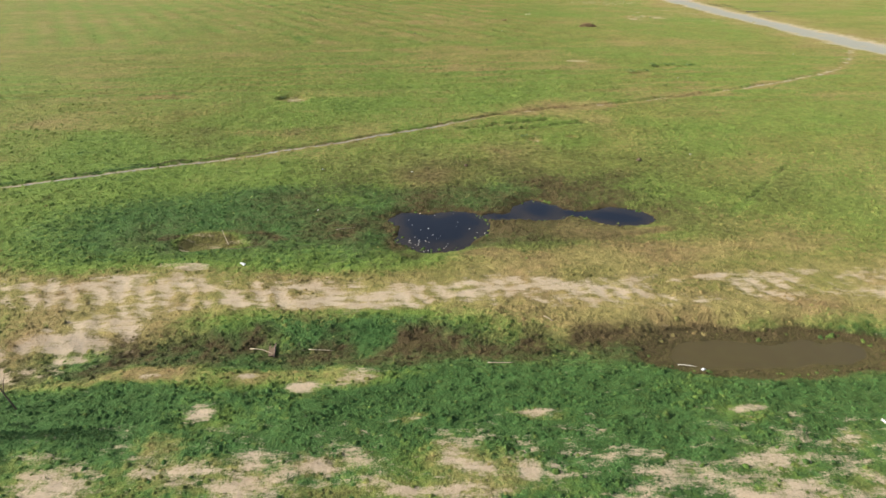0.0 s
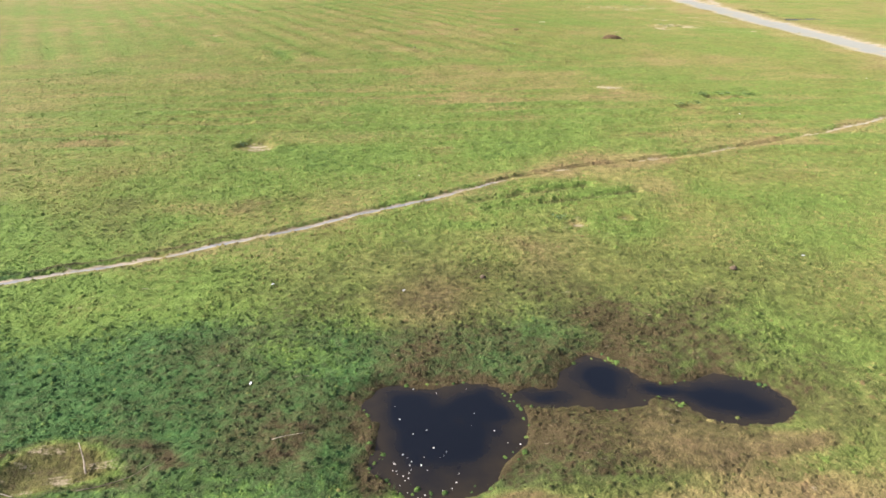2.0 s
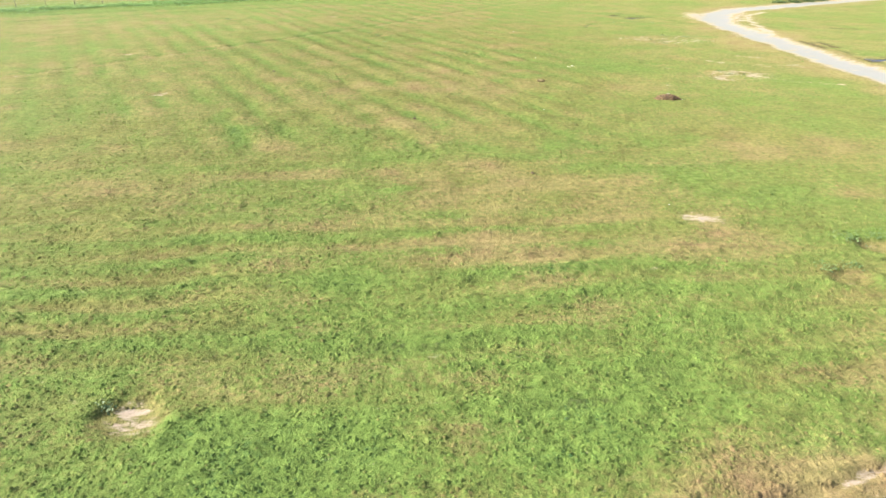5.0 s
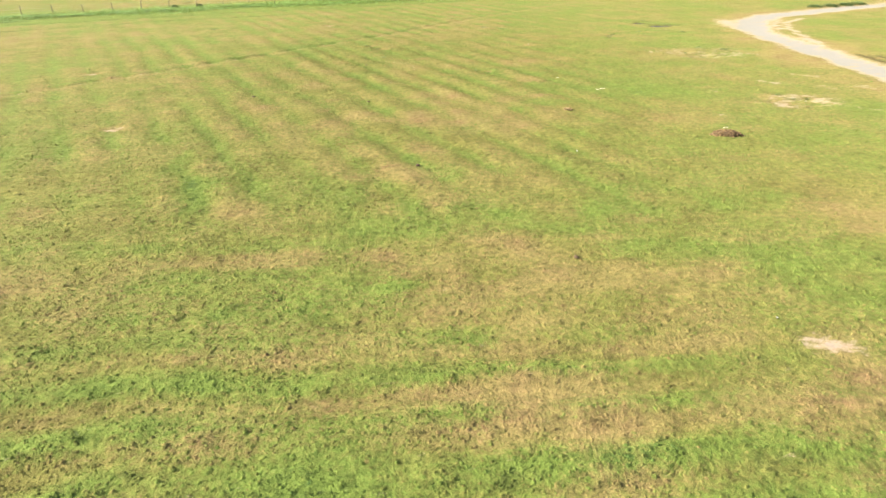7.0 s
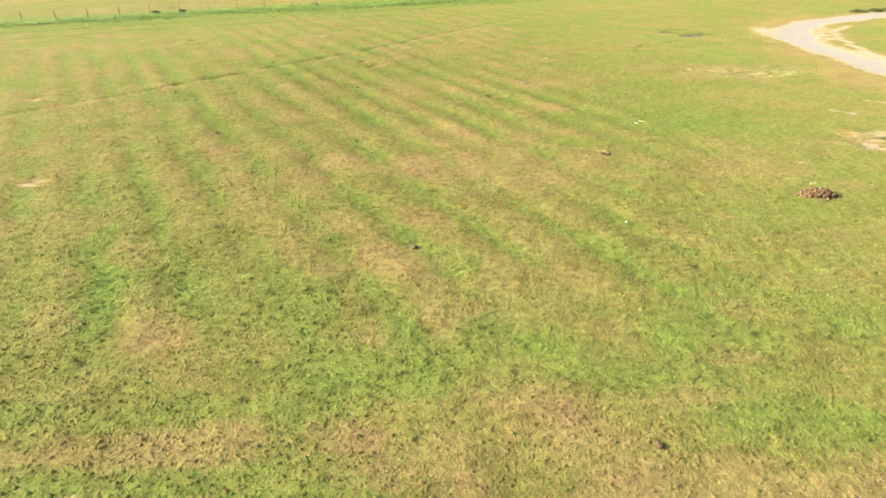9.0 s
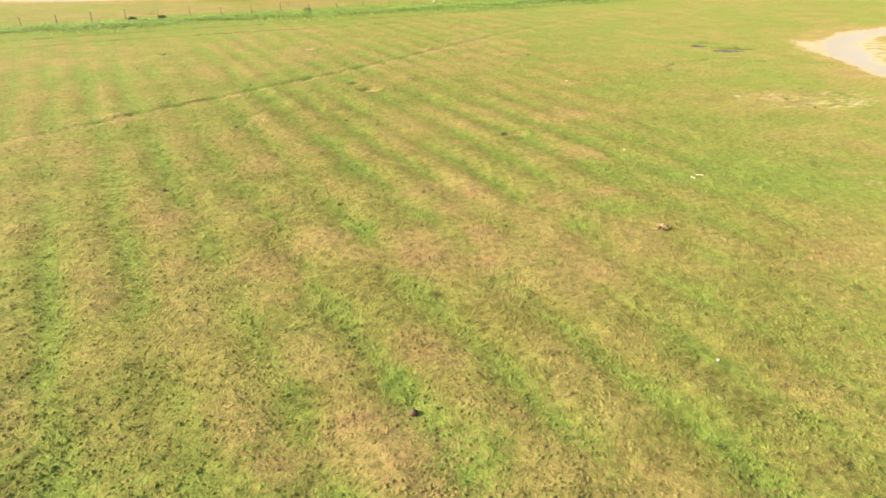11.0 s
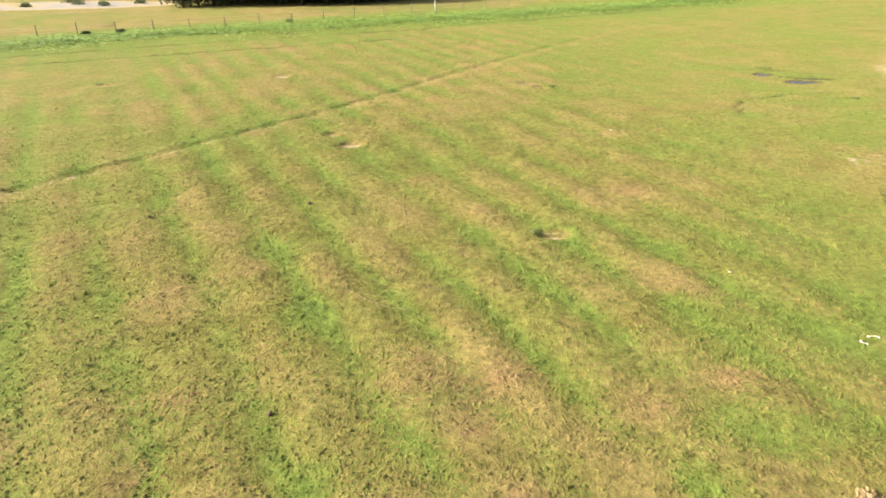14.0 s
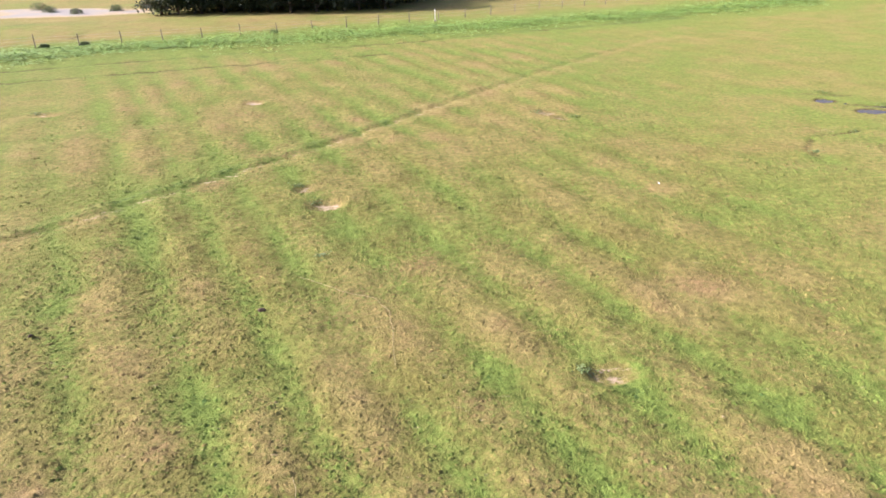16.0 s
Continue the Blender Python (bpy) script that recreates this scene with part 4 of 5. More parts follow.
def leaf_cloud(bm, places, size, rng, droop=0.35):
    """Small bent leaves, each of two triangles, one at every place."""
    for p in places:
        a, b = rng.uniform(0, 2 * math.pi), rng.uniform(-0.6, 0.9)
        out = Vector((math.cos(a) * math.cos(b), math.sin(a) * math.cos(b), math.sin(b)))
        side = out.cross(Vector((0, 0, 1))).normalized() * size * rng.uniform(0.3, 0.5)
        long = out * size * rng.uniform(0.8, 1.4)
        p = Vector(p)
        v = [bm.verts.new(c) for c in (p, p + long * 0.5 + side, p + long + Vector((0, 0, -droop * size)), p + long * 0.5 - side)]
        bm.faces.new((v[0], v[1], v[2]))
        bm.faces.new((v[0], v[2], v[3]))
    return bm


M_BARK = plain_material("bark", (0.10, 0.075, 0.05), (0.19, 0.15, 0.11), 6, 0.9, 0.02)
M_LEAF = plain_material("grove_leaf", (0.018, 0.036, 0.014), (0.040, 0.062, 0.020), 1.2, 0.6, 0.003)
M_SHRUB = plain_material("shrub_leaf", (0.066, 0.125, 0.028), (0.115, 0.170, 0.040), 1.5, 0.6, 0.003)
M_WEED = plain_material("weed_leaf", (0.150, 0.300, 0.044), (0.215, 0.350, 0.062), 0.8, 0.55, 0.003)
M_STICK = plain_material("bleached_wood", (0.23, 0.19, 0.13), (0.34, 0.29, 0.21), 14, 0.8, 0.004)
M_DEADWOOD = plain_material("dead_wood", (0.07, 0.05, 0.035), (0.14, 0.10, 0.07), 12, 0.9, 0.006)
M_POST = plain_material("weathered_post", (0.13, 0.11, 0.09), (0.24, 0.21, 0.17), 8, 0.9, 0.006)
M_WHITE = plain_material("white_paint", (0.72, 0.71, 0.67), (0.82, 0.81, 0.78), 6, 0.6, 0.002)
M_PLASTIC = plain_material("white_plastic", (0.70, 0.71, 0.70), (0.82, 0.83, 0.83), 9, 0.4, 0.006)
M_BONE = plain_material("bleached_bone", (0.62, 0.58, 0.48), (0.76, 0.72, 0.62), 25, 0.7, 0.004)
M_DUNG = plain_material("dried_dung", (0.060, 0.042, 0.024), (0.105, 0.075, 0.042), 18, 0.95, 0.012)
M_CLOD = plain_material("dark_clod", (0.066, 0.046, 0.019), (0.145, 0.100, 0.043), 9, 0.95, 0.01)
M_HUSK = plain_material("pale_husk", (0.16, 0.108, 0.044), (0.25, 0.175, 0.078), 9, 0.9, 0.01)
M_STALK = plain_material("dry_stalk", (0.20, 0.155, 0.066), (0.32, 0.255, 0.12), 12, 0.85, 0.003)
M_ROPE = plain_material("pale_rope", (0.24, 0.21, 0.10), (0.33, 0.30, 0.16), 40, 0.8, 0.004)
M_WIRE = plain_material("galvanised_wire", (0.30, 0.30, 0.30), (0.42, 0.42, 0.42), 30, 0.5, 0.001, 0.7)
M_BOARD = plain_material("brown_board", (0.085, 0.058, 0.034), (0.14, 0.095, 0.055), 10, 0.85, 0.004)


def bent_stick(name, a, b, radius, mat, label, category, lift=0.0, kink=0.06, group="", parent=None):
    """A stick lying or leaning from place a to b (x, y) with a slight bend; lift raises its far end."""
    rng = random.Random(round(a[0] * 31 + a[1] * 17, 2))
    pts, radii = [], []
    for k in range(6):
        u = k / 5
        x, y = a[0] + (b[0] - a[0]) * u, a[1] + (b[1] - a[1]) * u
        bow = math.sin(math.pi * u) * kink
        pts.append((x + bow + rng.uniform(-0.01, 0.01), y + bow * 0.6, ground_at(x, y) + radius * 0.9 + lift * u + 0.012))
        radii.append(0.55 * radius * (1.0 - 0.55 * u))
    base = Vector(pts[0])
    bm = tube(bmesh.new(), [Vector(p) - base for p in pts], radii, 6)
    ob = part(name, bm, mat)
    ob.location = base
    return tagged(ob, label, category, group)


# tether ropes lying slack in the grass
def rope(points, label):
    pts = []
    for (ax, ay), (bx, by) in zip(points[:-1], points[1:]):
        for k in range(6):
            u = k / 6
            x = ax + (bx - ax) * u + 0.02 * math.sin(2 * (ax + u * 3))
            y = ay + (by - ay) * u + 0.02 * math.cos(2 * (ay + u * 3))
            pts.append(Vector((x, y, ground_at(x, y) + 0.045)))
    base = pts[0].copy()
    ob = part("rope", tube(bmesh.new(), [p - base for p in pts], [0.006] * len(pts), 5), M_ROPE)
    ob.location = base
    return tagged(ob, label, "rope", "tether ropes")


rope([(-5.6, 92.9), (-4.7, 92.4), (-3.9, 91.8), (-2.6, 91.2), (-2.0, 90.3), (-1.8, 89.0), (-1.6, 86.9)], "long pale yellow tether rope lying slack in grass")
rope([(-3.8, 82.9), (-3.6, 82.2), (-2.8, 81.4), (-1.9, 80.95), (-0.9, 80.8)], "short pale yellow tether rope curving through grass")


# dried dung and dark clods scattered over the grass
def dung_pat(x, y, r, seed):
    bm = bmesh.new()
    lump(bm, (0, 0, 0.02), (r, r * 0.8, 0.07), seed, 0.35, 2, 0.0)
    lump(bm, (r * 0.25, 0.02, 0.05), (r * 0.55, r * 0.5, 0.06), seed + 5, 0.35, 2, 0.0)
    ob = part("dung_pat", bm, M_DUNG)
    ob.matrix_basis = pose(x, y, ground_at(x, y) + 0.02, 0, 0, seed * 47)
    return tagged(ob, "dark dried dung pat lying on short grass", "dung", "dung pats on the pasture")


for k, (x, y, r) in enumerate([(-0.8, 60.8, 0.19), (5.7, 49.4, 0.15), (-14.2, 77.8, 0.22), (-6.5, 90.6, 0.19), (-13.7, 89.1, 0.12),
                               (2.1, 17.7, 0.13), (9.6, 17.9, 0.15), (-4.9, 75.6, 0.12)]):
    dung_pat(x, y, r * 0.75, k + 1)


# blown plastic and bleached bones
def scrap(x, y, size, seed, label="crumpled scrap of white plastic lying on the grass", name="plastic_scrap", mat=None):
    """A thin crumpled sheet: folded, torn at the rim, with a real thickness."""
    rng = random.Random(seed)
    bm = bmesh.new()
    bmesh.ops.create_grid(bm, x_segments=9, y_segments=6, size=1.0)
    for v in bm.verts:
        u = v.co.copy()
        fold = noise.noise(Vector((u.x * 1.7 + seed, u.y * 2.3, seed * 0.7)))
        v.co.x = u.x * size * (0.85 + 0.3 * noise.noise(Vector((u.y * 3, seed, 0))))
        v.co.y = u.y * size * 0.5 * (0.8 + 0.5 * noise.noise(Vector((u.x * 3, 0, seed)))) + 0.25 * size * fold
        v.co.z = size * (0.10 + 0.42 * abs(fold) + 0.12 * abs(noise.noise(u * 4 + Vector((seed, 0, 0)))))
    torn = [f for f in bm.faces if max(abs(f.calc_center_median().x) / size, abs(f.calc_center_median().y) / size * 1.6) > 0.62 and rng.random() < 0.45]
    bmesh.ops.delete(bm, geom=torn, context="FACES")
    bmesh.ops.solidify(bm, geom=bm.faces[:], thickness=size * 0.03)
    ob = part(name, bm, mat or M_PLASTIC)
    ob.matrix_basis = pose(x, y, ground_at(x, y) + 0.012, 0, 0, seed * 71)
    return tagged(ob, label, "litter", "litter on the pasture")


scrap(-5.1, 8.7, 0.12, 2, "crumpled white plastic bag dropped in green grass", "plastic_bag")
scrap(6.78, 3.52, 0.07, 3, "muddy white rag lying at the puddle's edge", "rag")
scrap(9.5, 1.35, 0.08, 4)
for k, (x, y) in enumerate([(18.0, 36.4), (0.1, 26.55), (-0.2, 17.0), (-3.5, 12.9), (12.2, 18.8), (8.5, 63.0), (10.9, 83.1), (31.0, 45.6), (11.4, 44.8), (27.7, 73.9), (-4.0, 17.4), (10.9, 101.9)]):
    scrap(x, y, 0.055 if y < 60 else 0.075, k + 11)


def bone(x, y, length, turn):
    bm = bmesh.new()
    tube(bm, [(-length / 2, 0, 0.04), (-length / 4, 0.03, 0.045), (0, 0.06, 0.045), (length / 4, 0.05, 0.04), (length / 2, 0, 0.04)], [0.020, 0.013, 0.011, 0.013, 0.020], 8)
    lump(bm, (-length / 2, 0.03, 0.04), (0.024, 0.024, 0.02), 2, 0.3, 2)
    lump(bm, (length / 2, -0.02, 0.04), (0.024, 0.024, 0.02), 3, 0.3, 2)
    ob = part("bone", bm, M_BONE)
    ob.matrix_basis = pose(x, y, ground_at(x, y) + 0.02, 0, 0, turn)
    return tagged(ob, "sun-bleached bone lying on grazed grass", "bone", "bleached bones")


bone(13.3, 78.5, 0.22, 130)
bone(13.75, 78.75, 0.32, -8)
bone(18.9, 67.0, 0.3, 20)

# sticks and boards by the pond and ditch
bent_stick("stick", (-6.02, 10.42), (-6.35, 10.95), 0.030, M_STICK, "pale stripped stick standing askew in drying mud", "stick", 0.13, 0.01, "sticks by the water")
bent_stick("stick", (-7.45, 9.95), (-7.02, 9.82), 0.022, M_STICK, "short bleached stick lying on the mud hollow", "stick", 0.0, 0.02, "sticks by the water")
bent_stick("stick", (-5.9, 9.9), (-4.7, 10.6), 0.018, M_DEADWOOD, "thin dark twig lying across damp mud", "stick", 0.02, 0.04, "sticks by the water")
bent_stick("stick", (-3.9, 4.62), (-3.3, 4.35), 0.022, M_STICK, "bleached forked twig lying beside a broken board", "stick", 0.03, 0.07, "sticks by the water")
bent_stick("stick", (-2.45, 4.53), (-1.85, 4.45), 0.020, M_STICK, "straight pale reed stalk lying in the ditch", "stick", 0.02, 0.02, "sticks by the water")
bent_stick("stick", (3.42, 5.55), (3.6, 5.3), 0.024, M_STICK, "short bleached stick lying on the ditch bank", "stick", 0.03, 0.01, "sticks by the water")
bent_stick("stick", (1.8, 3.72), (2.4, 3.6), 0.020, M_STICK, "pale reed stalk lying below the ditch", "stick", 0.02, 0.02, "sticks by the water")
bent_stick("stick", (6.25, 3.72), (6.65, 3.58), 0.014, M_BONE, "thin white stalk lying in muddy water", "stick", 0.03, 0.05, "sticks by the water")
bent_stick("stick", (-2.6, 11.05), (-2.0, 11.25), 0.018, M_STICK, "pale reed stalk lying in damp grass", "stick", 0.02, 0.02, "sticks by the water")


def broken_board(x, y):
    root = new("broken_board", None)
    root.matrix_basis = pose(x, y, ground_at(x, y) + 0.03, 1, 0, 8)
    bm = bmesh.new()
    bmesh.ops.create_cube(bm, size=1.0, matrix=Matrix.Diagonal((0.12, 0.42, 0.025, 1)))
    bmesh.ops.subdivide_edges(bm, edges=bm.edges[:], cuts=3, use_grid_fill=True)
    for v in bm.verts:
        v.co.x += 0.02 * noise.noise(v.co * 5)
        v.co.z += 0.02 * noise.noise(v.co * 3) + 0.05 * v.co.y ** 2
    part("plank", bm, M_BOARD, root, smooth=False)
    part("batten", tube(bmesh.new(), [(0.08, -0.26, 0.0), (0.085, 0.0, 0.02), (0.09, 0.26, 0.03)], [0.02, 0.02, 0.016], 6), M_DEADWOOD, root, "dark rotten batten")
    return tagged(root, "broken brown board with a dark batten lying in mud", "board")


broken_board(-3.35, 4.5)


# leaning dead branch, and an unseen post added to cast the shade over the grass
def dead_branch(x, y):
    root = new("dead_branch", None)
    root.location = (x, y, ground_at(x, y))
    part("stem", tube(bmesh.new(), [(0, 0, -0.05), (-0.12, 0.03, 0.22), (-0.28, 0.10, 0.50), (-0.5, 0.14, 0.85)], [0.022, 0.018, 0.014, 0.006], 6), M_DEADWOOD, root)
    part("twig", tube(bmesh.new(), [(-0.2, 0.06, 0.36), (-0.24, 0.2, 0.55), (-0.22, 0.3, 0.7)], [0.010, 0.008, 0.004], 5), M_DEADWOOD, root)
    return tagged(root, "thin dark dead branch stuck upright in grass", "branch")


dead_branch(-8.1, 2.3)


# stand-in for the unknown thing out of view that shades the grass
def shadow_post(x, y):
    root = new("shadow_post", None)
    root.location = (x, y, ground_at(x, y))
    part("shaft", tube(bmesh.new(), [(0, 0, -0.1), (0.02, 0.01, 0.5), (0, 0, 1.1), (0.01, 0, 1.5), (0.02, 0, 1.66)], [0.20, 0.17, 0.165, 0.16, 0.09], 12), M_POST, root)
    part("collar", tube(bmesh.new(), [(0, 0, 1.18), (0, 0, 1.28)], [0.185, 0.185], 12), M_DEADWOOD, root, "dark binding round the post")
    return tagged(root, "thick round post, unseen, added to cast a shadow on the sward", "post")


shadow_post(-9.1, 1.45)


# heap of dark husks and clods
def husk_heap(x, y):
    root = new("husk_heap", None)
    root.matrix_basis = pose(x, y, ground_at(x, y), 0, 0, -6)
    bm = bmesh.new()
    lump(bm, (0, 0, 0.02), (0.85, 0.45, 0.26), 4, 0.3, 3, -0.02)
    part("core", bm, M_CLOD, root)
    rng = random.Random(8)
    shapes = []
    for k in range(5):
        bm = bmesh.new()
        lump(bm, (0, 0, 0), (0.062, 0.048, 0.036), k + 2, 0.5, 1)
        me = bpy.data.meshes.new("clod")
        bm.to_mesh(me)
        bm.free()
        me.materials.append(M_HUSK if k in (1, 3) else M_CLOD)
        shapes.append(me)
    for k in range(280):
        a, r = rng.uniform(0, 2 * math.pi), math.sqrt(rng.uniform(0, 1.25))
        px, py = 0.9 * r * math.cos(a), 0.48 * r * math.sin(a)
        pz = 0.30 * max(0.0, 1 - r * r) ** 0.6 + rng.uniform(0.0, 0.05)
        ob = new("clod", shapes[k % 5])
        ob.parent = root
        ob.matrix_basis = pose(px, py, pz, rng.uniform(0, 360), rng.uniform(0, 360), rng.uniform(0, 360)) @ Matrix.Diagonal((*[rng.uniform(0.6, 1.3)] * 3, 1))
    return tagged(root, "low heap of dark brown husks and clods with pale bits", "heap")


husk_heap(18.35, 65.6)
scrap(18.3, 66.25, 0.06, 41)
scrap(19.35, 65.4, 0.07, 42)


# flecks floating on the pond
def floating_flecks():
    rng = random.Random(12)
    bm = bmesh.new()
    for k in range(54):
        if k < 32:
            x, y = rng.gauss(0.1, 0.45), rng.gauss(10.15, 0.35)
        else:
            x, y = rng.uniform(-0.4, 2.9), rng.uniform(9.9, 12.8)
        if float(wet(np.array([x]), np.array([y]), POND)[0]) < 0.06:
            continue
        r = rng.choice((0.008, 0.010, 0.013, 0.017, 0.024))
        n = rng.randint(5, 7)
        spin, stretch = rng.uniform(0, 6.28), rng.uniform(0.4, 0.8)
        top, low = [], []
        for j in range(n):
            a = 2 * math.pi * j / n
            u, w = r * math.cos(a) * rng.uniform(0.7, 1.2), r * stretch * math.sin(a) * rng.uniform(0.7, 1.2)
            px, py = x + u * math.cos(spin) - w * math.sin(spin), y + u * math.sin(spin) + w * math.cos(spin)
            top.append(bm.verts.new((px, py, POND_LEVEL + 0.010)))
            low.append(bm.verts.new((px, py, POND_LEVEL - 0.004)))
        bm.faces.new(top)
        for j in range(n):
            bm.faces.new((low[j], low[(j + 1) % n], top[(j + 1) % n], top[j]))
    return tagged(part("floating_flecks", bm, M_BONE, smooth=False), "pale flecks of foam and dead leaf floating on water", "flecks", kind="stuff")


floating_flecks()


# dark weeds in the hollows
def weed_tufts(spots):
    rng = random.Random(6)
    bm = bmesh.new()
    for x, y, r in spots:
        z = ground_at(x, y)
        leaf_cloud(bm, [(x + rng.gauss(0, r * 0.5), y + rng.gauss(0, r * 0.4), z + rng.uniform(0, 0.13)) for _ in range(int(90 * r) + 12)], 0.10, rng)
    return tagged(part("weed_tufts", bm, M_SHRUB, smooth=False), "low dark green broad-leaved weeds tufted round hollows", "weeds", kind="stuff")


weed_tufts([(17.6, 41.0, 0.6), (19.0, 41.1, 0.6), (20.4, 41.0, 0.5), (15.3, 38.5, 0.5), (16.3, 38.6, 0.4), (5.2, 21.9, 0.25),
            (-8.6, 31.4, 0.3), (4.0, 86.9, 0.3), (-6.3, 100.4, 0.4), (-7.6, 102.6, 0.35), (6.7, 116.2, 0.6), (9.2, 114.9, 0.5), (-29.8, 118.0, 0.6),
            (-5.1, 94.6, 0.35), (26.3, 94.7, 0.35), (30.6, 95.9, 0.5), (28.6, 97.6, 0.4), (27.2, 92.4, 0.35), (26.8, 74.1, 0.4), (26.3, 75.4, 0.4), (28.2, 74.6, 0.3), (25.9, 110.4, 0.4), (30.8, 109.0, 0.4), (29.2, 120.6, 0.8), (21.4, 106.6, 0.3), (31.5, 116.6, 0.6)])

# a withered tussock left standing
def dry_tussock(x, y, r, seed):
    rng = random.Random(seed)
    root = new("dry_tussock", None)
    root.location = (x, y, ground_at(x, y))
    bm = bmesh.new()
    for k in range(5):
        lump(bm, (rng.gauss(0, r * 0.45), rng.gauss(0, r * 0.3), 0.02), (r * rng.uniform(0.3, 0.5), r * rng.uniform(0.22, 0.4), 0.07 + 0.06 * r), seed + k, 0.5, 2, -0.03)
    part("crown", bm, M_STALK, root, "matted base of the tussock")
    bm = bmesh.new()
    for k in range(150):
        a, d = rng.uniform(0, 2 * math.pi), r * math.sqrt(rng.random()) * 0.85
        px, py = d * math.cos(a), d * 0.7 * math.sin(a)
        turn, tall = a + rng.uniform(-0.9, 0.9), rng.uniform(0.06, 0.15)
        lean, w = tall * rng.uniform(0.5, 1.3), rng.uniform(0.008, 0.016)
        ox, oy = math.cos(turn), math.sin(turn)
        v = [bm.verts.new(c) for c in ((px - oy * w, py + ox * w, 0.03), (px + oy * w, py - ox * w, 0.03), (px + ox * lean * 0.5 + oy * w * 0.6, py + oy * lean * 0.5 - ox * w * 0.6, 0.03 + tall * 0.8),
                                       (px + ox * lean, py + oy * lean, 0.03 + tall * 0.75))]
        bm.faces.new((v[0], v[1], v[2]))
        bm.faces.new((v[0], v[2], v[3]))
    part("stalks", bm, M_STALK, root, "bleached straw-coloured stalks", smooth=False)
    return tagged(root, "withered brown tussock of stalks standing in short grass", "tussock")


dry_tussock(9.75, 72.4, 0.34, 60)

# ---- beyond the pasture ----
FENCE = [(-115, 120), (-61, 143.0), (-46.6, 148.4), (-29.1, 154.4), (-13, 161.0), (-0.7, 166.9), (12.2, 175.0), (30, 185.0), (52, 196.0)]


def along(pts, gap):
    out, left = [], 0.0
    for (ax, ay), (bx, by) in zip(pts[:-1], pts[1:]):
        d = math.hypot(bx - ax, by - ay)
        while left < d:
            out.append((ax + (bx - ax) * left / d, ay + (by - ay) * left / d))
            left += gap
        left -= d
    return out


def fence():
    root = new("wire_fence", None)
    root.location = (FENCE[0][0], FENCE[0][1], 0)
    rng = random.Random(4)
    spots = [(x, y, ground_at(x, y)) for x, y in along(FENCE, 4.6)]
    shapes = []
    for k in range(3):
        bm = tube(bmesh.new(), [(0, 0, -0.2), (0.02 * (k - 1), 0, 0.6), (0.05 * (k - 1), 0.02, 1.25 + 0.12 * k)], [0.06, 0.055, 0.045], 8)
        me = bpy.data.meshes.new("post")
        bm.to_mesh(me)
        bm.free()
        me.materials.append(M_POST)
        shapes.append(me)
    for x, y, z in spots:
        ob = new("post", shapes[rng.randrange(3)])
        ob.parent = root
        ob.location = Vector((x, y, z)) - root.location
    for h in (0.45, 0.85, 1.15):
        part("wire", tube(bmesh.new(), [Vector((x, y, z + h)) - root.location for x, y, z in spots], [0.006] * len(spots), 4), M_WIRE, root)
    return tagged(root, "sagging wire fence on thin weathered wooden posts", "fence")


fence()


def marker_post(x, y):
    root = new("marker_post", None)
    root.location = (x, y, ground_at(x, y))
    part("shaft", tube(bmesh.new(), [(0, 0, -0.1), (0, 0, 1.5), (0, 0, 1.62)], [0.07, 0.065, 0.04], 10), M_WHITE, root)
    part("footing", tube(bmesh.new(), [(0, 0, -0.05), (0, 0, 0.12)], [0.26, 0.22], 10), M_POST, root, "grey concrete footing")
    return tagged(root, "white painted marker post standing beside the fence", "post")


marker_post(-0.7, 166.2)


def weed_belt():
    """Rank broad-leaved weeds in a belt along the fence."""
    rng = random.Random(21)
    line = along([(-120, 113), (-62, 138), (-39, 147.5), (-24, 152.5), (-5, 158.5), (18, 166), (38, 174.5), (62, 187)], 0.16)
    verts, faces = [], []
    for x, y in line:
        for _ in range(8):
            px, py = x + rng.gauss(0, 0.6), y + (rng.gauss(0, 3.8) - 2.0) * (0.7 + 0.5 * noise.noise(Vector((x * 0.08, 3, 0))))
            grown = max(0.08, 0.26 + 0.45 * noise.noise(Vector((px * 0.25, py * 0.3, 7))))
            for _ in range(5):
                a, b = rng.uniform(0, 6.283), rng.uniform(-0.2, 0.6)
                size = rng.uniform(0.16, 0.34)
                c = (px + rng.gauss(0, 0.22), py + rng.gauss(0, 0.22), rng.uniform(0.02, grown))
                o = (math.cos(a) * math.cos(b) * size, math.sin(a) * math.cos(b) * size, math.sin(b) * size)
                s = (-math.sin(a) * size * 0.4, math.cos(a) * size * 0.4)
                k = len(verts)
                verts += [c, (c[0] + o[0] / 2 + s[0], c[1] + o[1] / 2 + s[1], c[2] + o[2] / 2), (c[0] + o[0], c[1] + o[1], c[2] + o[2] * 0.7),
                          (c[0] + o[0] / 2 - s[0], c[1] + o[1] / 2 - s[1], c[2] + o[2] / 2)]
                faces.append((k, k + 1, k + 2, k + 3))
    me = mesh_from("weed_belt", verts, faces)
    me.materials.append(M_WEED)
    return tagged(new("weed_belt", me), "belt of rank bright green weeds growing along the fence", "weeds", kind="stuff")


weed_belt()


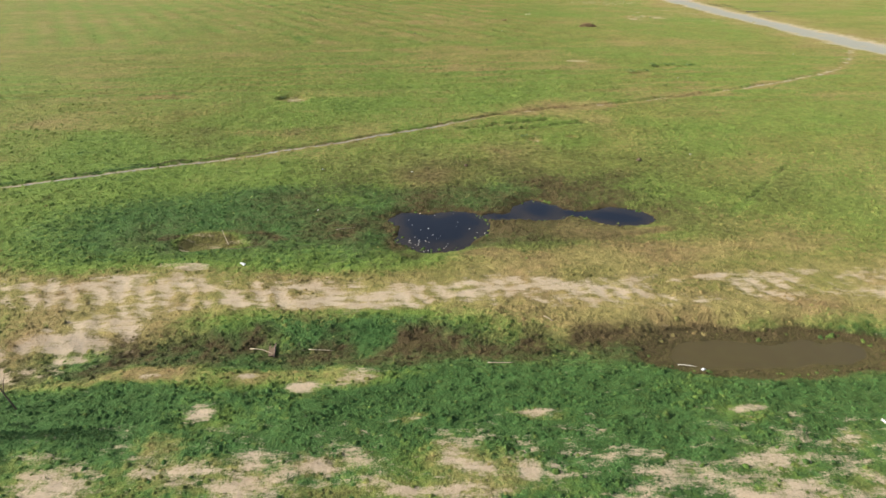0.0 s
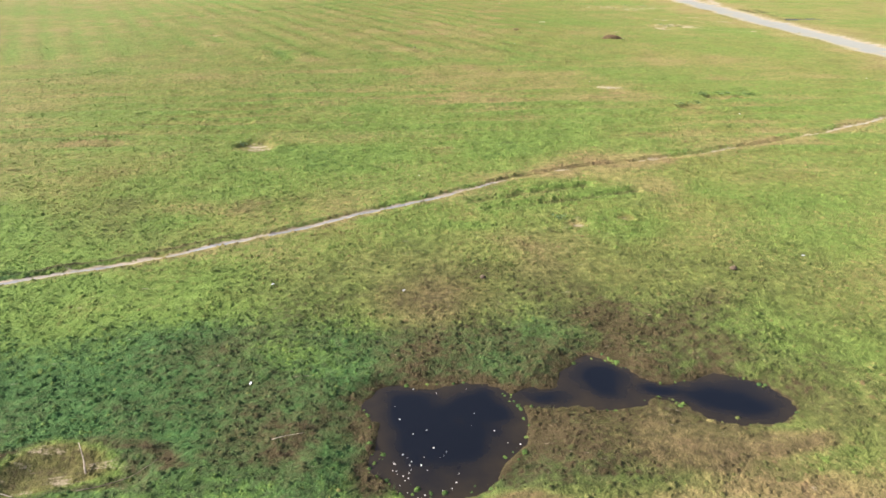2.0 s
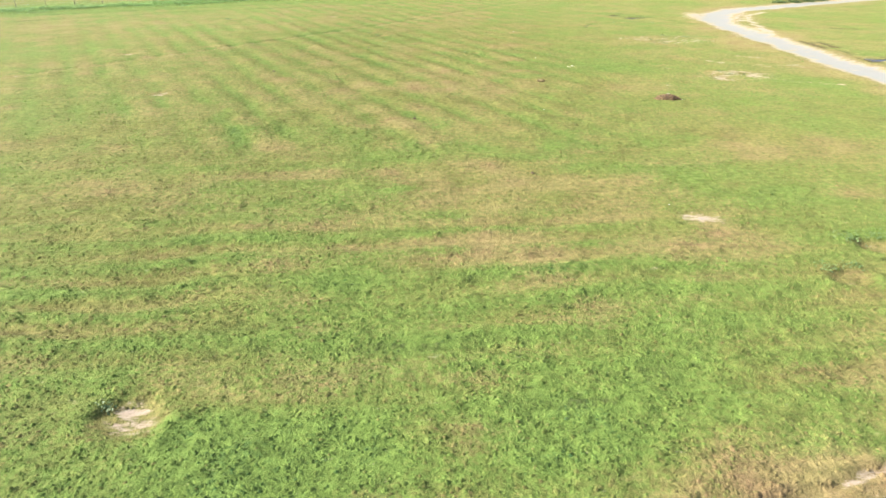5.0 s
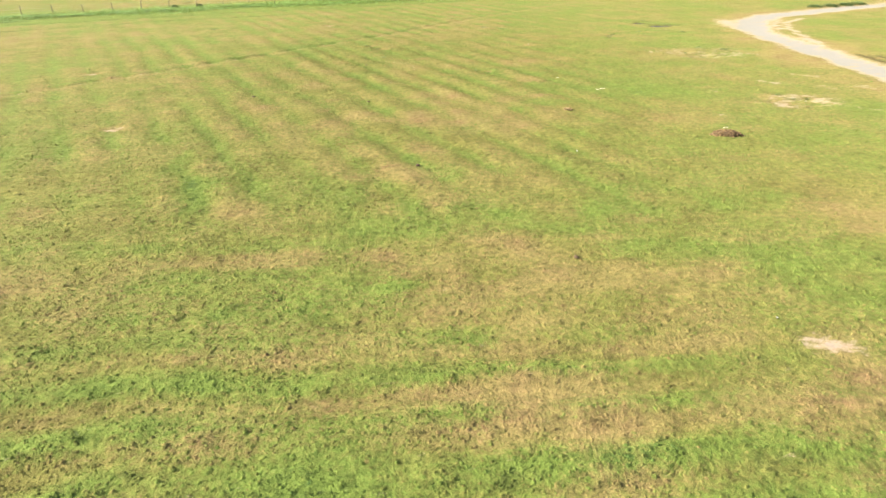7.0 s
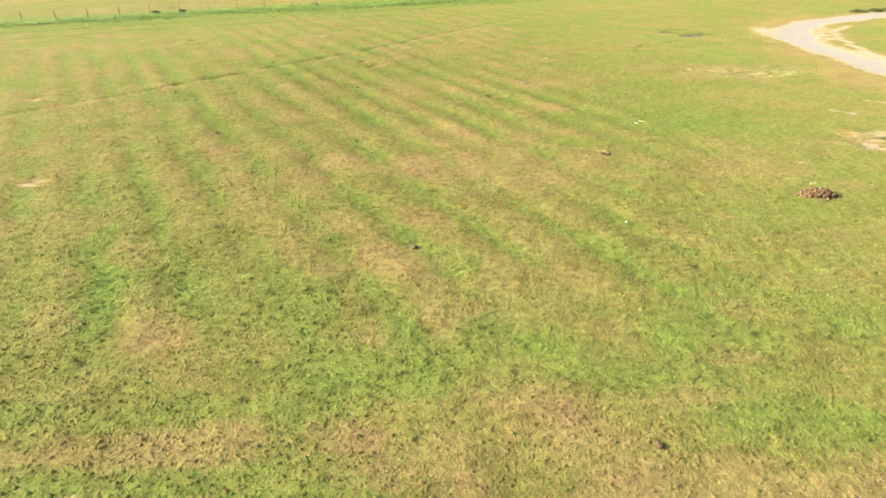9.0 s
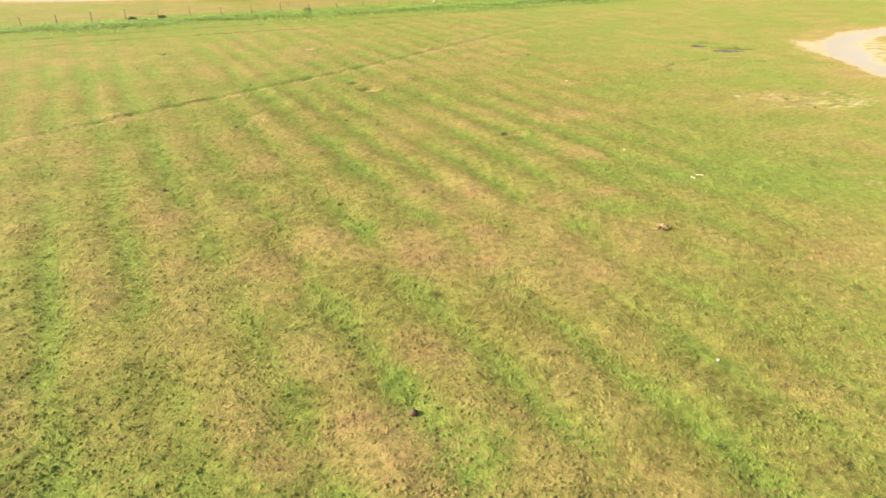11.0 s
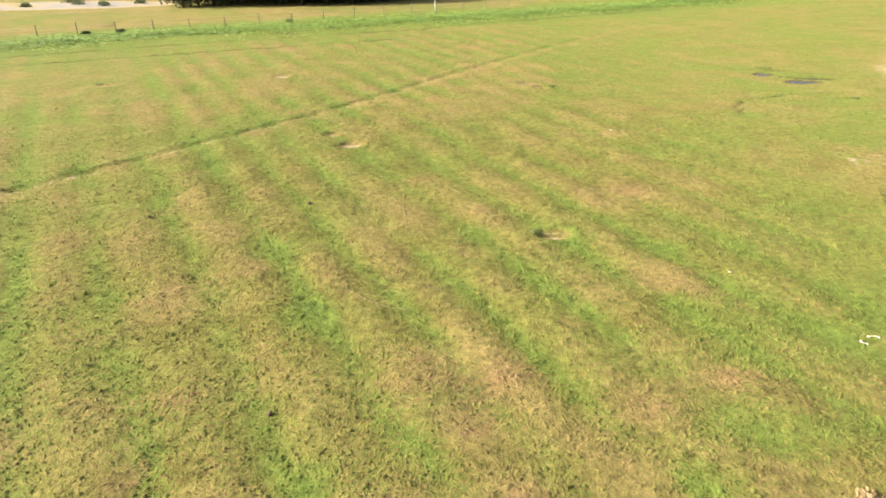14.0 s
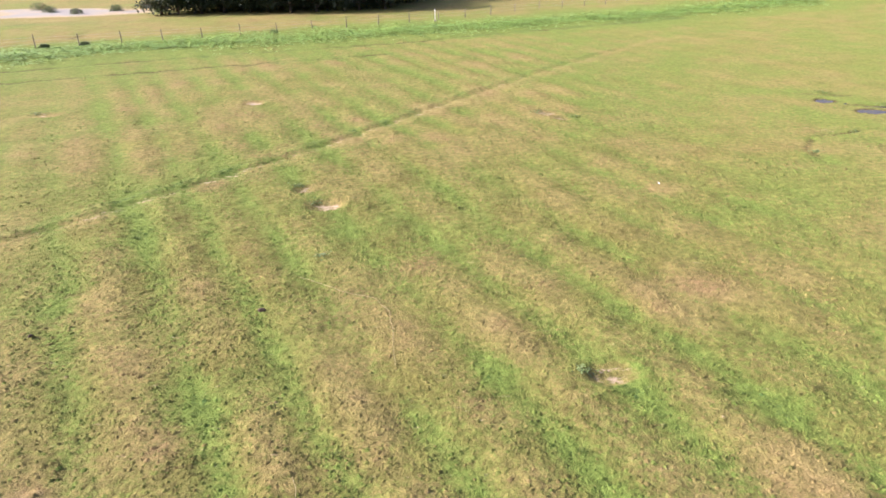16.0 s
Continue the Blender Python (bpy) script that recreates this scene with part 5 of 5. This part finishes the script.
def shrub(x, y, r, tall, seed, label="low dense dark green shrub", group=""):
    rng = random.Random(seed)
    root = new("shrub", None)
    root.location = (x, y, ground_at(x, y))
    bm = bmesh.new()
    for k in range(5):
        a = k * 1.3 + rng.random()
        tube(bm, [(0, 0, -0.05), (r * 0.3 * math.cos(a), r * 0.3 * math.sin(a), tall * 0.4), (r * 0.6 * math.cos(a), r * 0.6 * math.sin(a), tall * 0.8)], [0.04, 0.028, 0.01], 5)
    part("stems", bm, M_BARK, root)
    places = []
    while len(places) < 420:
        p = Vector((rng.gauss(0, 0.5), rng.gauss(0, 0.5), rng.uniform(0, 1)))
        if p.x ** 2 + p.y ** 2 < (1.1 - p.z ** 2) * (0.6 + 0.6 * abs(noise.noise(p * 2.3 + Vector((seed, 0, 0))))):
            places.append((p.x * r, p.y * r, p.z * tall))
    part("foliage", leaf_cloud(bmesh.new(), places, 0.22, rng), M_SHRUB, root, smooth=False)
    return tagged(root, label, "shrub", group)


for k, (x, y, r, tall) in enumerate([(-46.4, 148.9, 0.7, 0.3), (-42.4, 150.4, 0.7, 0.3), (-21.5, 157.6, 0.6, 0.35)]):
    shrub(x, y, r, tall, 30 + k, "low dark green shrub growing round a fence post", "shrubs along the fence")
for k, (x, y, r, tall) in enumerate([(60.7, 133.6, 1.4, 0.35), (63.6, 134.4, 1.5, 0.4), (66.8, 135.8, 1.5, 0.4), (69.8, 137.2, 1.4, 0.35)]):
    shrub(x, y, r, tall, 40 + k, "low spreading green shrub beside the sandy road", "shrubs beside the road")
for k, (x, y, r, tall) in enumerate([(-60, 183, 1.3, 0.9), (-66, 186, 1.5, 1.0), (-55, 186.5, 1.4, 1.0), (-74, 183, 1.2, 0.8), (-70, 190, 1.8, 1.3), (-44.5, 181, 1.6, 2.2), (-47, 184, 1.4, 1.6)]):
    shrub(x, y, r, tall, 50 + k, "rounded green shrub standing on pale sand", "shrubs on the sand")


def tree(seed, tall=9.0, spread_=3.4):
    """A grove tree: tapered trunk, limbs, and a crown of leaf sprays with gaps."""
    rng = random.Random(seed)
    root = new("grove_tree", None)
    lean = Vector((rng.uniform(-0.4, 0.4), rng.uniform(-0.4, 0.4), 0))
    trunk = [Vector((0, 0, -0.2)), Vector((0.05, 0, 1.2)), lean * 0.5 + Vector((0, 0, tall * 0.35)), lean + Vector((0, 0, tall * 0.62)), lean * 1.2 + Vector((0, 0, tall * 0.85))]
    part("trunk", tube(bmesh.new(), trunk, [0.30, 0.22, 0.17, 0.11, 0.04], 9), M_BARK, root)
    tips = [trunk[-1]]
    for k in range(13):
        a, u = k * 2.4 + rng.uniform(-0.4, 0.4), 0.07 + 0.052 * k + rng.uniform(-0.02, 0.02)
        start = lean * u + Vector((0, 0, tall * u))
        reach = spread_ * rng.uniform(0.6, 1.0) * (1.15 - 0.6 * u)
        mid = start + Vector((math.cos(a) * reach * 0.5, math.sin(a) * reach * 0.5, tall * 0.07))
        tip = start + Vector((math.cos(a) * reach, math.sin(a) * reach, tall * rng.uniform(0.03, 0.16)))
        part("limb", tube(bmesh.new(), [start, mid, tip], [0.085, 0.055, 0.018], 6), M_BARK, root)
        tips += [mid, tip, (mid + tip) / 2, (start + mid) / 2]
    places = []
    for t in tips:
        n = rng.randint(40, 62)
        r = rng.uniform(0.7, 1.25)
        for _ in range(n):
            places.append(t + Vector((rng.gauss(0, r * 0.6), rng.gauss(0, r * 0.6), rng.gauss(0, r * 0.42))))
    part("crown", leaf_cloud(bmesh.new(), places, 0.42, rng, 0.5), M_LEAF, root, smooth=False)
    return tagged(root, "tall dark green tree standing in a dense grove", "tree", "trees of the grove")


models = [tree(71), tree(72, 8.2, 3.8), tree(73, 9.8, 3.2)]
rng = random.Random(77)
k = 0
for row, y0 in enumerate((180.0, 184.0, 188.5, 193.0)):
    for j in range(11):
        x = -45.0 + j * 3.6 + row * 1.4 + rng.uniform(-0.7, 0.7)
        y = y0 + max(0.0, x + 20) * 0.28 + rng.uniform(-0.8, 0.8)
        m = pose(x, y, ground_at(x, y), 0, 0, rng.uniform(0, 360)) @ Matrix.Diagonal((*[rng.uniform(0.9, 1.15)] * 3, 1))
        if k < 3:
            models[k].matrix_basis = m
        else:
            copy_thing(models[k % 3], m)
        k += 1
# backing shrubs, added unseen behind the trees to block light from the rear
for j in range(12):
    x = -45 + j * 4.0
    y = 197.0 + max(0.0, x + 20) * 0.28
    shrub(x, y, 2.8, 3.4, 200 + j, "tall dense shrub added behind the grove to keep its inside dark", "shrubs behind the grove")
